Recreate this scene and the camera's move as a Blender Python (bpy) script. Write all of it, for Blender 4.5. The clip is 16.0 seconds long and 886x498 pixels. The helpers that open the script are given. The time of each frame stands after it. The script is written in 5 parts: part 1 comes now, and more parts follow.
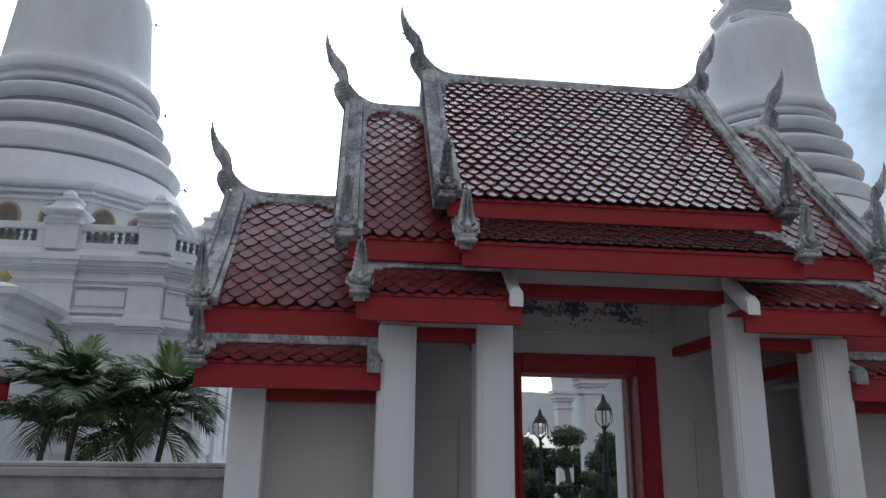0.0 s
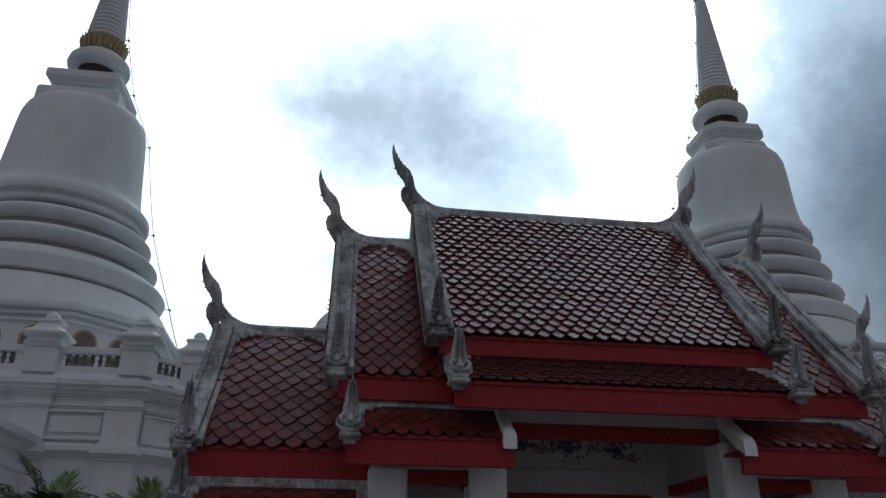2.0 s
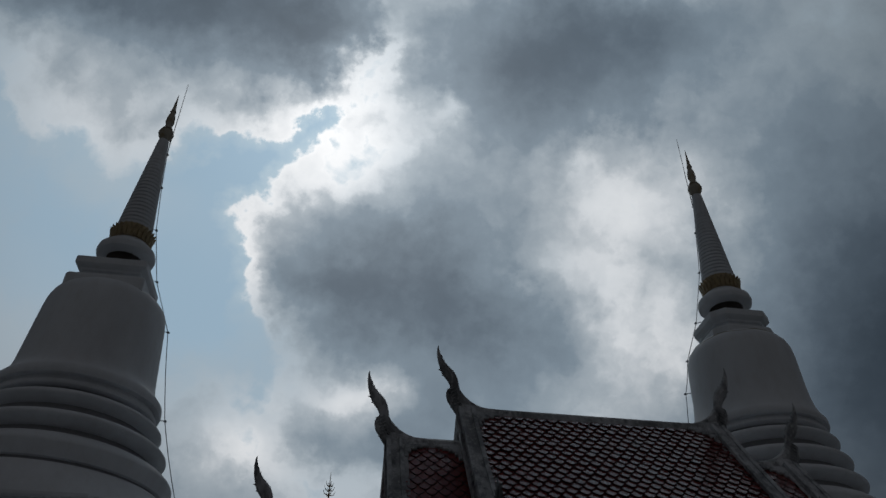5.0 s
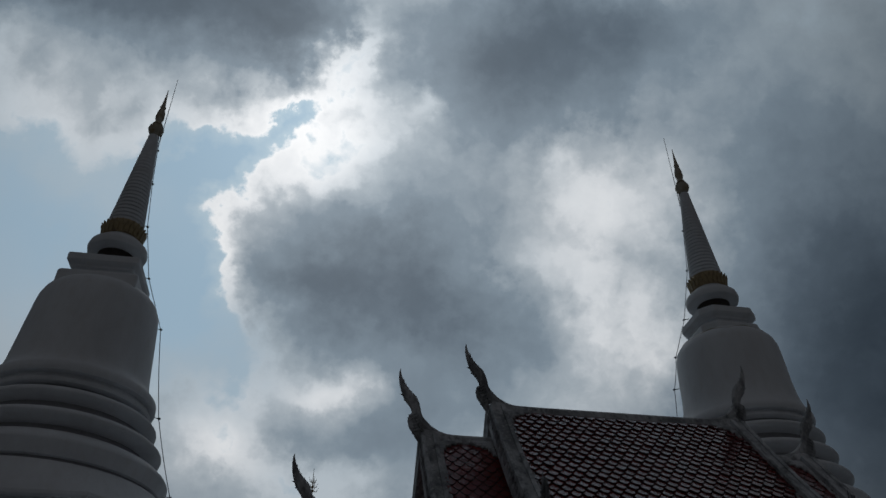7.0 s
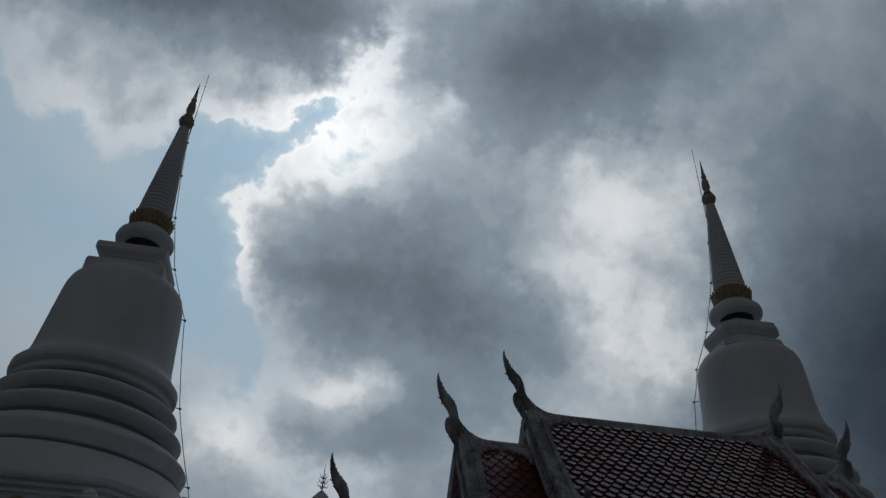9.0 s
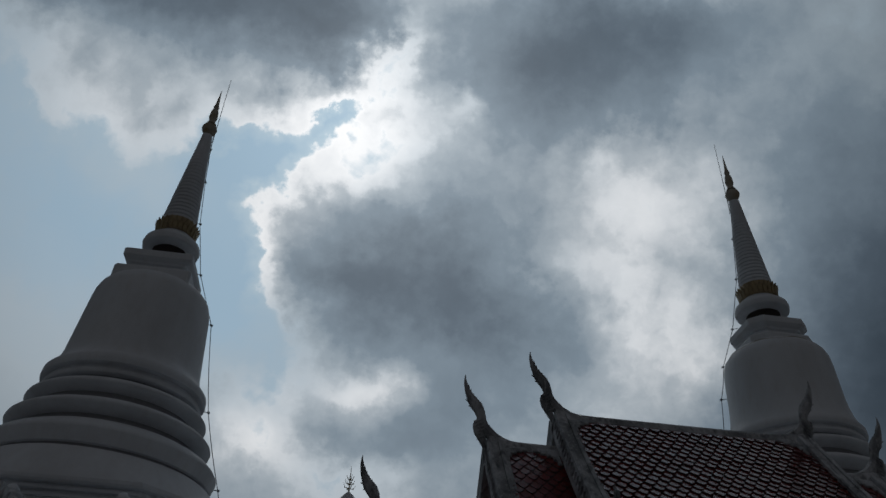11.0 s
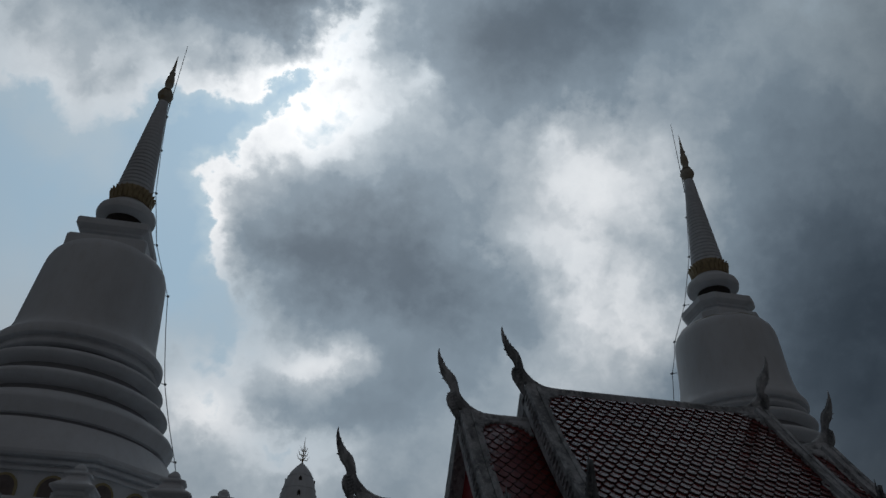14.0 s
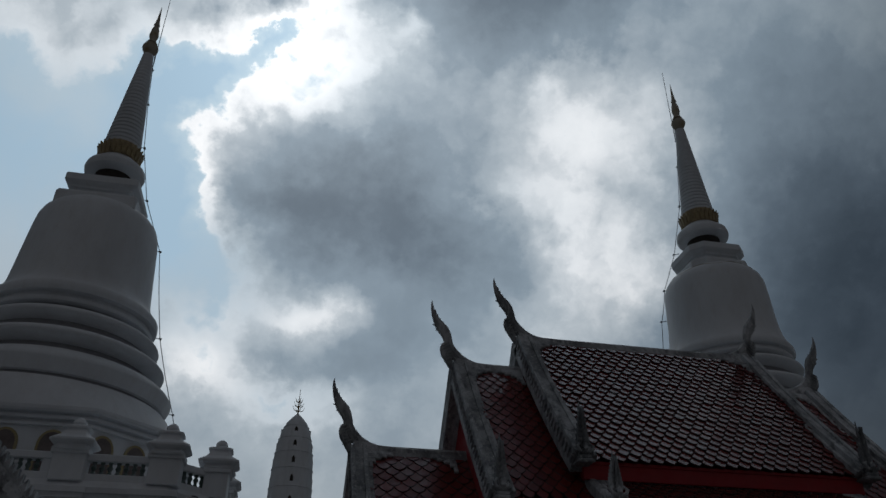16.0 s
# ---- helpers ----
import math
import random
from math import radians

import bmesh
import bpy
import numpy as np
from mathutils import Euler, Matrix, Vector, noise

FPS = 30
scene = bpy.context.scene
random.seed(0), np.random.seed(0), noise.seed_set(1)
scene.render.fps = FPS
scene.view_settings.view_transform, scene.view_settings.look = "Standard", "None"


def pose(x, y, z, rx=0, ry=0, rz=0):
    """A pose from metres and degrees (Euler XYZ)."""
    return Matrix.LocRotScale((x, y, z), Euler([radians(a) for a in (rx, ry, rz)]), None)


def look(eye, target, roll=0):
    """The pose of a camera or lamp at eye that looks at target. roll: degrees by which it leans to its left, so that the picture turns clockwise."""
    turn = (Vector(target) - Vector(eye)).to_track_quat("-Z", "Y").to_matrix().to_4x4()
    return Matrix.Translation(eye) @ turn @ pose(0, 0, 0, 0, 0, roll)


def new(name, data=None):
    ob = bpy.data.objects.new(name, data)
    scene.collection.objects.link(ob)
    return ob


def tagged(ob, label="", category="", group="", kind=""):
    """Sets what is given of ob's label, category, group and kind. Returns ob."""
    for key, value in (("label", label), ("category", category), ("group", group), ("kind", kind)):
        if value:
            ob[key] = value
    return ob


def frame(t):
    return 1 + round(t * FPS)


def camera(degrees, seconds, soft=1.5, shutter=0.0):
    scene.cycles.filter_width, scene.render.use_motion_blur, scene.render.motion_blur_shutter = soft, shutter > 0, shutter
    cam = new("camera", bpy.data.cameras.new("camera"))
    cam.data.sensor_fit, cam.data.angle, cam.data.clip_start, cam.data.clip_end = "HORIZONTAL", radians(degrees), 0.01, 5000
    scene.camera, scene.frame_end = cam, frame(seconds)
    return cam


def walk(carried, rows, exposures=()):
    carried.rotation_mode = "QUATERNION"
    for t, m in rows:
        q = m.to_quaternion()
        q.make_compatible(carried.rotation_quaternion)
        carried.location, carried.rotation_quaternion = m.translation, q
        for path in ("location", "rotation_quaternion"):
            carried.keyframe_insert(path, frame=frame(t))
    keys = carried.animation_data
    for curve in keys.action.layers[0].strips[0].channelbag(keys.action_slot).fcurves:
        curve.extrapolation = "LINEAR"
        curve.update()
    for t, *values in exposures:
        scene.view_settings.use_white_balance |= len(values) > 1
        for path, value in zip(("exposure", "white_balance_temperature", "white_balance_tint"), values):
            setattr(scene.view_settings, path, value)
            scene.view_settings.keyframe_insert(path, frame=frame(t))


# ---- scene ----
cam = camera(60.7, 16.0, 1.5)
# t, x, y, z, tilt, lean, turn
PATH = [
    (0, -2.733, -9.260, 1.468, 105.30, -0.68, -6.85),
    (0.5, -2.743, -9.265, 1.512, 106.28, -0.35, -6.82),
    (1, -2.773, -9.251, 1.568, 107.74, -0.22, -7.13),
    (1.5, -2.797, -9.258, 1.635, 109.88, -0.23, -7.83),
    (2, -2.823, -9.334, 1.688, 113.94, -0.39, -8.01),
    (2.5, -2.877, -9.442, 1.727, 119.35, -0.02, -7.36),
    (3, -2.955, -9.572, 1.736, 124.07, -0.21, -7.24),
    (3.5, -3.063, -9.663, 1.756, 127.31, -0.36, -7.70),
    (6, -3.961, -9.934, 1.683, 127.24, -0.49, -8.84),
    (6.5, -4.161, -9.943, 1.661, 126.88, -0.02, -9.65),
    (7, -4.361, -9.946, 1.658, 126.99, 0.43, -9.67),
    (7.5, -4.561, -9.974, 1.684, 127.18, -0.34, -9.20),
    (8, -4.699, -9.965, 1.683, 127.09, -1.31, -9.61),
    (8.5, -4.746, -9.941, 1.691, 126.83, -1.65, -10.07),
    (9, -4.758, -9.916, 1.679, 127.08, -2.09, -10.06),
    (11.5, -4.890, -10.039, 1.661, 126.99, -2.07, -7.73),
    (12, -4.996, -10.050, 1.638, 126.97, -1.88, -7.46),
    (12.5, -5.071, -10.059, 1.621, 126.83, -1.50, -7.39),
    (13, -5.106, -10.063, 1.620, 126.73, -1.94, -8.62),
    (13.5, -5.131, -10.062, 1.616, 126.15, -1.14, -10.20),
    (14, -5.163, -10.068, 1.608, 125.10, -0.90, -11.49),
    (14.5, -5.186, -10.083, 1.594, 124.34, -1.18, -12.27),
    (15, -5.185, -10.100, 1.581, 123.54, -1.07, -12.57),
    (15.5, -5.178, -10.120, 1.567, 122.49, -0.48, -12.43),
    (16, -5.193, -10.154, 1.571, 121.47, -0.01, -11.69),
]
EXPOSURES = [(0.0, 2.95), (1.0, 2.8), (1.5, 2.45), (2.0, 1.85), (2.5, 1.0), (3.0, 0.38), (3.5, 0.0), (6.0, -0.2),
             (12.5, -0.15), (14.0, -0.05), (16.0, 0.08)]
walk(cam, [(t, pose(x, y, z, a, b, c)) for t, x, y, z, a, b, c in PATH], EXPOSURES)

# ---- sky and light ----
SUN_TURN, SUN_HEIGHT = 0.0, 47.0   # degrees right of +y, degrees up
GLOW_TURN, GLOW_HEIGHT = 2.0, 45.0   # middle of the brighter part of the overcast


class Nodes:
    """Short hand for a node tree."""
    def __init__(self, tree):
        self.t, self.n, self.l = tree, tree.nodes, tree.links
        self.n.clear()

    def add(self, kind, ins=(), **props):
        nd = self.n.new(kind)
        if "operation" in props:
            nd.operation = props["operation"]
        if "data_type" in props:
            nd.data_type, nd.blend_type = props["data_type"], props["blend_type"]
        if "vector_type" in props:
            nd.vector_type = props["vector_type"]
        if "interpolation_type" in props:
            nd.interpolation_type = props["interpolation_type"]
        if "sky_type" in props:
            nd.sky_type, nd.sun_disc = props["sky_type"], props["sun_disc"]
            nd.sun_elevation, nd.sun_rotation = props["sun_elevation"], props["sun_rotation"]
        for k, v in dict(ins).items():
            if isinstance(v, bpy.types.NodeSocket):
                self.l.new(v, nd.inputs[k])
            else:
                nd.inputs[k].default_value = v
        return nd

    def math(self, op, a, b=0.0, c=0.0):
        return self.add("ShaderNodeMath", {0: a, 1: b, 2: c}, operation=op).outputs[0]

    def mix(self, fac, a, b, mode="MIX"):
        nd = self.add("ShaderNodeMix", {0: fac, 6: a, 7: b}, data_type="RGBA", blend_type=mode)
        return nd.outputs[2]

    def ramp(self, fac, stops, interp="LINEAR"):
        nd = self.add("ShaderNodeValToRGB", {0: fac})
        nd.color_ramp.interpolation = interp
        els = nd.color_ramp.elements
        while len(els) < len(stops):
            els.new(0.5)
        for e, (p, c) in zip(els, stops):
            e.position, e.color = p, (c if len(c) == 4 else (*c, 1)) if isinstance(c, tuple) else (c, c, c, 1)
        return nd.outputs[0]

    def noise(self, vec, scale, detail=4.0, rough=0.55, distort=0.0, out=0):
        return self.add("ShaderNodeTexNoise", {"Vector": vec, "Scale": scale, "Detail": detail, "Roughness": rough, "Distortion": distort}).outputs[out]


def build_world():
    world = bpy.data.worlds.new("sky")
    world.use_nodes = True
    scene.world = world
    k = Nodes(world.node_tree)
    way = k.add("ShaderNodeTexCoord").outputs["Generated"]
    # tangent-plane coordinates about a point of the sky over the gate, in units of 100 = 4.2 degrees
    m = pose(0, 0, 0, 126.83, -1.50, -7.39).to_3x3()
    dots = []
    for col, sgn in ((0, 1), (1, 1), (2, -1)):
        v = m.col[col] * sgn
        dots.append(k.add("ShaderNodeVectorMath", {0: way, 1: tuple(v)}, operation="DOT_PRODUCT").outputs["Value"])
    depth = k.math("MAXIMUM", dots[2], 0.12)
    F = 13.39
    u = k.math("ADD", k.math("MULTIPLY", k.math("DIVIDE", dots[0], depth), F), 7.84)
    v = k.math("SUBTRACT", 4.41, k.math("MULTIPLY", k.math("DIVIDE", dots[1], depth), F))
    uv = k.add("ShaderNodeCombineXYZ", {0: u, 1: v, 2: 0.0}).outputs[0]
    # ragged edges: the place is pushed about by noise at two scales
    n1 = k.noise(uv, 0.55, 4.0, 0.55, out=1)
    off = k.add("ShaderNodeVectorMath", {0: n1, 1: (0.5, 0.5, 0.5)}, operation="SUBTRACT").outputs[0]
    off = k.add("ShaderNodeVectorMath", {0: off, "Scale": 1.5}, operation="SCALE").outputs[0]
    n2 = k.noise(uv, 2.1, 7.0, 0.6, out=1)
    off2 = k.add("ShaderNodeVectorMath", {0: n2, 1: (0.5, 0.5, 0.5)}, operation="SUBTRACT").outputs[0]
    off2 = k.add("ShaderNodeVectorMath", {0: off2, "Scale": 0.95}, operation="SCALE").outputs[0]
    p = k.add("ShaderNodeVectorMath", {0: uv, 1: off}, operation="ADD").outputs[0]
    p = k.add("ShaderNodeVectorMath", {0: p, 1: off2}, operation="ADD").outputs[0]

    def blob(cx, cy, sx, sy, amount, turn=0.0, where=None):
        q = k.add("ShaderNodeMapping", {"Vector": where or p, "Location": (0, 0, 0)}, vector_type="TEXTURE")
        q.inputs["Location"].default_value = (cx, cy, 0)
        q.inputs["Rotation"].default_value = (0, 0, radians(turn))
        q.inputs["Scale"].default_value = (sx, sy, 1)
        d = k.add("ShaderNodeVectorMath", {0: q.outputs[0], 1: q.outputs[0]}, operation="DOT_PRODUCT").outputs["Value"]
        return k.math("MULTIPLY", k.math("EXPONENT", k.math("MULTIPLY", d, -1.0)), amount)

    # thickness of the cloud: masses (positive) and gaps (negative)
    total = k.math("ADD", 0.36, k.math("MULTIPLY", k.math("SUBTRACT", k.noise(uv, 0.7, 4.0, 0.48), 0.5), 0.34))
    for b in (*CLOUD_MASSES, *CLOUD_VEILS, *CLOUD_GAPS, *CLOUD_BREAKS):
        total = k.math("ADD", total, blob(*b))
    # unseen heavy cloud added overhead to keep the wing tiles' reflections dark
    height = k.add("ShaderNodeSeparateXYZ", {0: way}).outputs[2]
    over = k.add("ShaderNodeMapRange", {0: height, 1: 0.866, 2: 0.905, 3: 0.0, 4: 1.2}, interpolation_type="SMOOTHSTEP").outputs[0]
    total = k.math("ADD", total, over)
    billow = k.math("MULTIPLY", k.math("SUBTRACT", k.noise(p, 1.5, 4.0, 0.5), 0.5), 0.18)
    total = k.math("MULTIPLY", k.math("ADD", total, billow), 0.75)
    # edges turned to the sun shine white, the others stay blue-grey
    soft = k.add("ShaderNodeVectorMath", {0: uv, 1: off}, operation="ADD").outputs[0]
    lit = 0.0
    for b in CLOUD_LIT:
        lit = k.math("ADD", blob(*b, where=soft), lit)
    lit = k.math("MINIMUM", lit, 1.0)
    col = k.mix(lit, k.ramp(total, SHADE_RAMP), k.ramp(total, SKY_RAMP))
    haze = 0.0
    for b in CLOUD_HAZE:
        haze = k.math("ADD", blob(*b, where=soft), haze)
    col = k.mix(k.math("MINIMUM", haze, 0.9), col, (0.50, 0.57, 0.62, 1))
    # brightness about the hidden sun, falling off across the sky
    sun = Vector((math.sin(radians(SUN_TURN)) * math.cos(radians(SUN_HEIGHT)), math.cos(radians(SUN_TURN)) * math.cos(radians(SUN_HEIGHT)), math.sin(radians(SUN_HEIGHT))))
    glo = Vector((math.sin(radians(GLOW_TURN)) * math.cos(radians(GLOW_HEIGHT)), math.cos(radians(GLOW_TURN)) * math.cos(radians(GLOW_HEIGHT)), math.sin(radians(GLOW_HEIGHT))))
    wide = k.add("ShaderNodeVectorMath", {0: way, 1: tuple(glo)}, operation="DOT_PRODUCT").outputs["Value"]
    cosang = k.add("ShaderNodeVectorMath", {0: way, 1: tuple(sun)}, operation="DOT_PRODUCT").outputs["Value"]
    near = k.add("ShaderNodeMapRange", {0: wide, 1: 0.66, 2: 0.95, 3: SKY_DARK, 4: 1.0}, interpolation_type="SMOOTHSTEP").outputs[0]
    glow = k.math("POWER", k.math("MAXIMUM", cosang, 0.0), 60.0)
    bright = k.math("ADD", near, k.math("MULTIPLY", glow, 0.30))
    sky = k.add("ShaderNodeTexSky", sky_type="NISHITA", sun_disc=False, sun_elevation=radians(SUN_HEIGHT), sun_rotation=radians(SUN_TURN)).outputs[0]
    sky = k.mix(1.0, sky, (0.004, 0.004, 0.004, 1), "MULTIPLY")
    both = k.mix(1.0, k.add("ShaderNodeVectorMath", {0: col, "Scale": bright}, operation="SCALE").outputs[0], sky, "ADD")
    # behind the walker the overcast is even, lighter towards the top
    ahead = k.add("ShaderNodeSeparateXYZ", {0: way}).outputs[1]
    back = k.add("ShaderNodeMapRange", {0: ahead, 1: 0.12, 2: -0.22, 3: 0.0, 4: 1.0}, interpolation_type="SMOOTHSTEP").outputs[0]
    level = k.math("ADD", 0.38, k.math("MULTIPLY", k.math("MAXIMUM", height, 0.0), 0.85))
    even = k.add("ShaderNodeVectorMath", {0: SKY_BACK, "Scale": level}, operation="SCALE").outputs[0]
    both = k.mix(back, both, even)
    bg = k.add("ShaderNodeBackground", {"Color": both, "Strength": SKY_STRENGTH})
    k.add("ShaderNodeOutputWorld", {0: bg.outputs[0]})


SKY_STRENGTH, SKY_DARK, SKY_BACK = 0.92, 0.10, (0.089, 0.0915, 0.099)
SKY_RAMP = [(0.0, (0.33, 0.475, 0.60)), (0.145, (0.45, 0.58, 0.67)), (0.20, (0.95, 0.96, 0.97)), (0.25, (0.85, 0.87, 0.89)), (0.32, (0.50, 0.55, 0.59)),
            (0.43, (0.216, 0.276, 0.330)), (0.68, (0.108, 0.146, 0.184)), (1.0, (0.032, 0.048, 0.062))]
SHADE_RAMP = [(0.0, (0.33, 0.475, 0.60)), (0.15, (0.36, 0.47, 0.56)), (0.23, (0.38, 0.47, 0.54)), (0.31, (0.32, 0.39, 0.445)),
              (0.43, (0.212, 0.274, 0.330)), (0.68, (0.108, 0.146, 0.184)), (1.0, (0.032, 0.048, 0.062))]
# centre, half widths, thickness, turn
CLOUD_MASSES = [
    (4.3, -0.1, 2.3, 1.15, 0.62, 8), (5.9, 0.6, 1, 0.6, 0.3, -20), (1.2, -0.3, 2, 0.6, 0.3, 0), (10, 1.1, 1.9, 1.4, 0.5, 15),
    (12.2, 0.5, 2, 1.1, 0.25, 0), (11.2, 0.2, 1.5, 0.6, 0.1, 0), (7.4, 4.85, 1.9, 1.2, 0.48, 8), (8.7, 5.6, 1.4, 0.8, 0.3, 15),
    (6.0, 5.1, 1.0, 0.9, 0.22, 0), (16.4, 6.1, 2.4, 3.3, 0.8, 0),
]
CLOUD_VEILS = [
    (2.0, 1.7, 1.3, 0.9, 0.06, 40), (14.4, 3, 1.4, 2, 0.12, 0), (13, 7.5, 1.5, 1.2, 0.12, 0), (9.4, 3.7, 1.2, 0.7, 0.1, 0),
    (10.4, 6, 0.9, 0.6, 0.08, 30), (7.3, 7.9, 1.3, 0.5, 0.14, 0), (8.4, 7.0, 1.2, 0.7, 0.16, 0), (5.4, 3.6, 0.8, 0.35, 0.1, -20),
    (8, 9.3, 9, 2.2, 0.17, 0), (8.6, 2.6, 0.8, 0.6, 0.12, 0), (6.8, 1.9, 0.4, 0.5, 0.16, 0),
]
CLOUD_GAPS = [
    (1.2, 4.3, 2.2, 1.7, -0.42, 0), (3.8, 4.8, 0.8, 1.9, -0.4, 0), (4.5, 2.8, 0.9, 0.42, -0.4, -30), (5.9, 2.05, 0.6, 0.22, -0.3, -35),
    (0, 2, 0.8, 1.2, -0.25, 0), (4.8, 6.4, 0.7, 1.1, -0.26, 0), (6.4, 8.5, 1, 0.5, -0.28, 0), (5.4, 8.2, 0.5, 0.4, -0.12, 0),
]
CLOUD_BREAKS = [
    # unseen break, added high up to brighten the main roof tiles' reflection
    (11, -1.3, 4, 0.65, -0.45, 0),
    (6.8, 2.35, 1.2, 0.75, -0.17, -20), (7.15, 0.7, 0.32, 0.75, -0.3, 20), (6.7, 1.2, 0.35, 0.4, -0.13, 20), (11.6, 3.0, 1.2, 0.9, -0.04, -30),
    (12.1, 5.6, 1.3, 1.6, -0.08, 0), (10.4, 3.3, 1, 0.6, -0.08, -30), (6.5, 6.8, 0.7, 0.35, -0.12, 0), (4.6, 7.9, 0.6, 0.4, -0.1, 20), (8.2, 1.65, 0.25, 0.35, -0.12, 0),
]
CLOUD_LIT = [
    # white light for the added break that the main roof reflects
    (11, -1.3, 4, 0.7, 1.0, 0),
    (5.9, 2.2, 2.2, 1.7, 1.0, -30), (2, 1.8, 1.7, 1.4, 0.5, 30), (11.4, 3.6, 2.2, 2.2, 0.75, 0), (4.6, 4.4, 0.7, 1.1, 0.7, 0),
    (6.8, 6.9, 1.2, 0.6, 0.75, 0), (4.6, 8, 1.1, 0.7, 0.8, 0), (12, 6.5, 1.8, 1.6, 0.7, 0), (8, 11.5, 14, 2.6, 1.0, 0),
]
CLOUD_HAZE = [(0.4, 6.4, 1.9, 1.6, 0.6, 0), (3.6, 6.9, 0.9, 1.0, 0.15, 0), (-1.5, 3.5, 2, 3, 0.4, 0), (2.6, 3.4, 1.2, 0.6, 0.3, 20), (4.6, 8.9, 1.8, 0.7, 0.12, 0), (8, 11.5, 14, 2.2, 0.6, 0)]
build_world()

sun_lamp = bpy.data.lights.new("sun", "SUN")
sun_lamp.energy, sun_lamp.angle, sun_lamp.color = 0.12, radians(10), (1.0, 0.96, 0.9)
sun_ob = new("sun", sun_lamp)
sun_ob.matrix_world = look((0, 0, 40), (40 * -math.sin(radians(SUN_TURN)), -40 * math.cos(radians(SUN_TURN)), 40 - 40 * math.tan(radians(SUN_HEIGHT))))


# ---- materials ----
def material(name, base, rough=0.7, metal=0.0, var=(), bump=0.0, bump_scale=30.0, spec=0.5, coat=0.0, island=0.0, per_object=0.0, spread=1.0):
    """var: rows of (noise scale, colour, low, high, amount): stains and grain laid over the base colour."""
    mat = bpy.data.materials.new(name)
    mat.use_nodes = True
    k = Nodes(mat.node_tree)
    where = k.add("ShaderNodeNewGeometry").outputs["Position"]
    col = (*base, 1)
    if per_object:
        rnd = k.add("ShaderNodeObjectInfo").outputs["Random"]
        col = k.mix(1.0, col, k.ramp(rnd, [(0.0, 1 - per_object), (0.6, 1.0), (1.0, 1 + per_object)]), "MULTIPLY")
    if island:
        rnd = k.add("ShaderNodeNewGeometry").outputs["Random Per Island"]
        col = k.mix(1.0, col, k.ramp(rnd, [(0.0, 1 - island), (1.0, 1 + island)]), "MULTIPLY")
    for scale, c2, lo, hi, amount in var:
        vec = where
        if spread != 1.0:
            vec = k.add("ShaderNodeVectorMath", {0: where, 1: (1, 1, spread)}, operation="MULTIPLY").outputs[0]
        f = k.ramp(k.noise(vec, scale, 6.0, 0.65), [(lo, 0.0), (hi, 1.0)])
        f = k.math("MULTIPLY", f, amount)
        col = k.mix(f, col, (*c2, 1))
    bs = k.add("ShaderNodeBsdfPrincipled", {"Base Color": col, "Metallic": metal, "Specular IOR Level": spec, "Coat Weight": coat})
    r = k.ramp(k.noise(where, bump_scale * 0.4, 3.0), [(0.3, max(rough - 0.1, 0.02)), (0.7, min(rough + 0.1, 1.0))])
    k.l.new(r, bs.inputs["Roughness"])
    if bump:
        h = k.noise(where, bump_scale, 5.0, 0.6)
        bp = k.add("ShaderNodeBump", {"Strength": bump, "Distance": 0.02, "Height": h})
        k.l.new(bp.outputs[0], bs.inputs["Normal"])
    k.add("ShaderNodeOutputMaterial", {0: bs.outputs[0]})
    return mat


GLAZE = dict(var=[(9, (0.10, 0.018, 0.015), 0.45, 0.7, 0.6), (1.6, (0.22, 0.040, 0.036), 0.5, 0.75, 0.5), (26, (0.07, 0.02, 0.02), 0.58, 0.72, 0.5)], bump=0.15, bump_scale=45, spec=0.5)
TILE = material("glazed_red_tile", (0.175, 0.024, 0.021), 0.15, per_object=0.25, **GLAZE)
TILE_FIELD = material("glazed_red_tile_field", (0.175, 0.024, 0.021), 0.15, island=0.25, **GLAZE)
# near-black red that paints the shadow gaps between tiles
TILE_RIM = material("tile_rim_shade", (0.045, 0.013, 0.011), 0.7, var=[(9, (0.02, 0.01, 0.01), 0.4, 0.6, 0.6)])
UNDER = material("roof_underlay", (0.05, 0.016, 0.013), 0.8, var=[(5, (0.03, 0.01, 0.01), 0.4, 0.6, 0.5)])
RED = material("red_paint", (0.33, 0.008, 0.015), 0.58, var=[(3, (0.24, 0.007, 0.012), 0.4, 0.7, 0.7), (25, (0.40, 0.03, 0.03), 0.6, 0.75, 0.4)], bump=0.15, bump_scale=18, spread=4.0)
GREY = material("weathered_stucco", (0.56, 0.57, 0.59), 0.75, var=[(2.4, (0.15, 0.16, 0.17), 0.41, 0.58, 0.8), (7, (0.09, 0.095, 0.10), 0.51, 0.64, 0.7), (24, (0.70, 0.70, 0.70), 0.55, 0.67, 0.7), (60, (0.10, 0.10, 0.11), 0.55, 0.72, 0.5)], bump=0.7, bump_scale=40, spread=0.45)
COLUMN = material("white_paint", (0.80, 0.815, 0.835), 0.65, var=[(1.2, (0.68, 0.68, 0.69), 0.42, 0.75, 0.5), (0.6, (0.58, 0.55, 0.54), 0.55, 0.8, 0.4), (14, (0.70, 0.69, 0.68), 0.55, 0.8, 0.4)], bump=0.12, bump_scale=22, spread=0.3)
# aged wall plaster; the shade of the recesses is put into its base colour
WHITE = material("aged_plaster_shaded", (0.62, 0.585, 0.58), 0.75, var=[(1.2, (0.50, 0.46, 0.45), 0.4, 0.75, 0.6), (0.5, (0.44, 0.39, 0.375), 0.5, 0.8, 0.5), (11, (0.56, 0.53, 0.51), 0.55, 0.8, 0.5)], bump=0.14, bump_scale=22, spread=0.4)
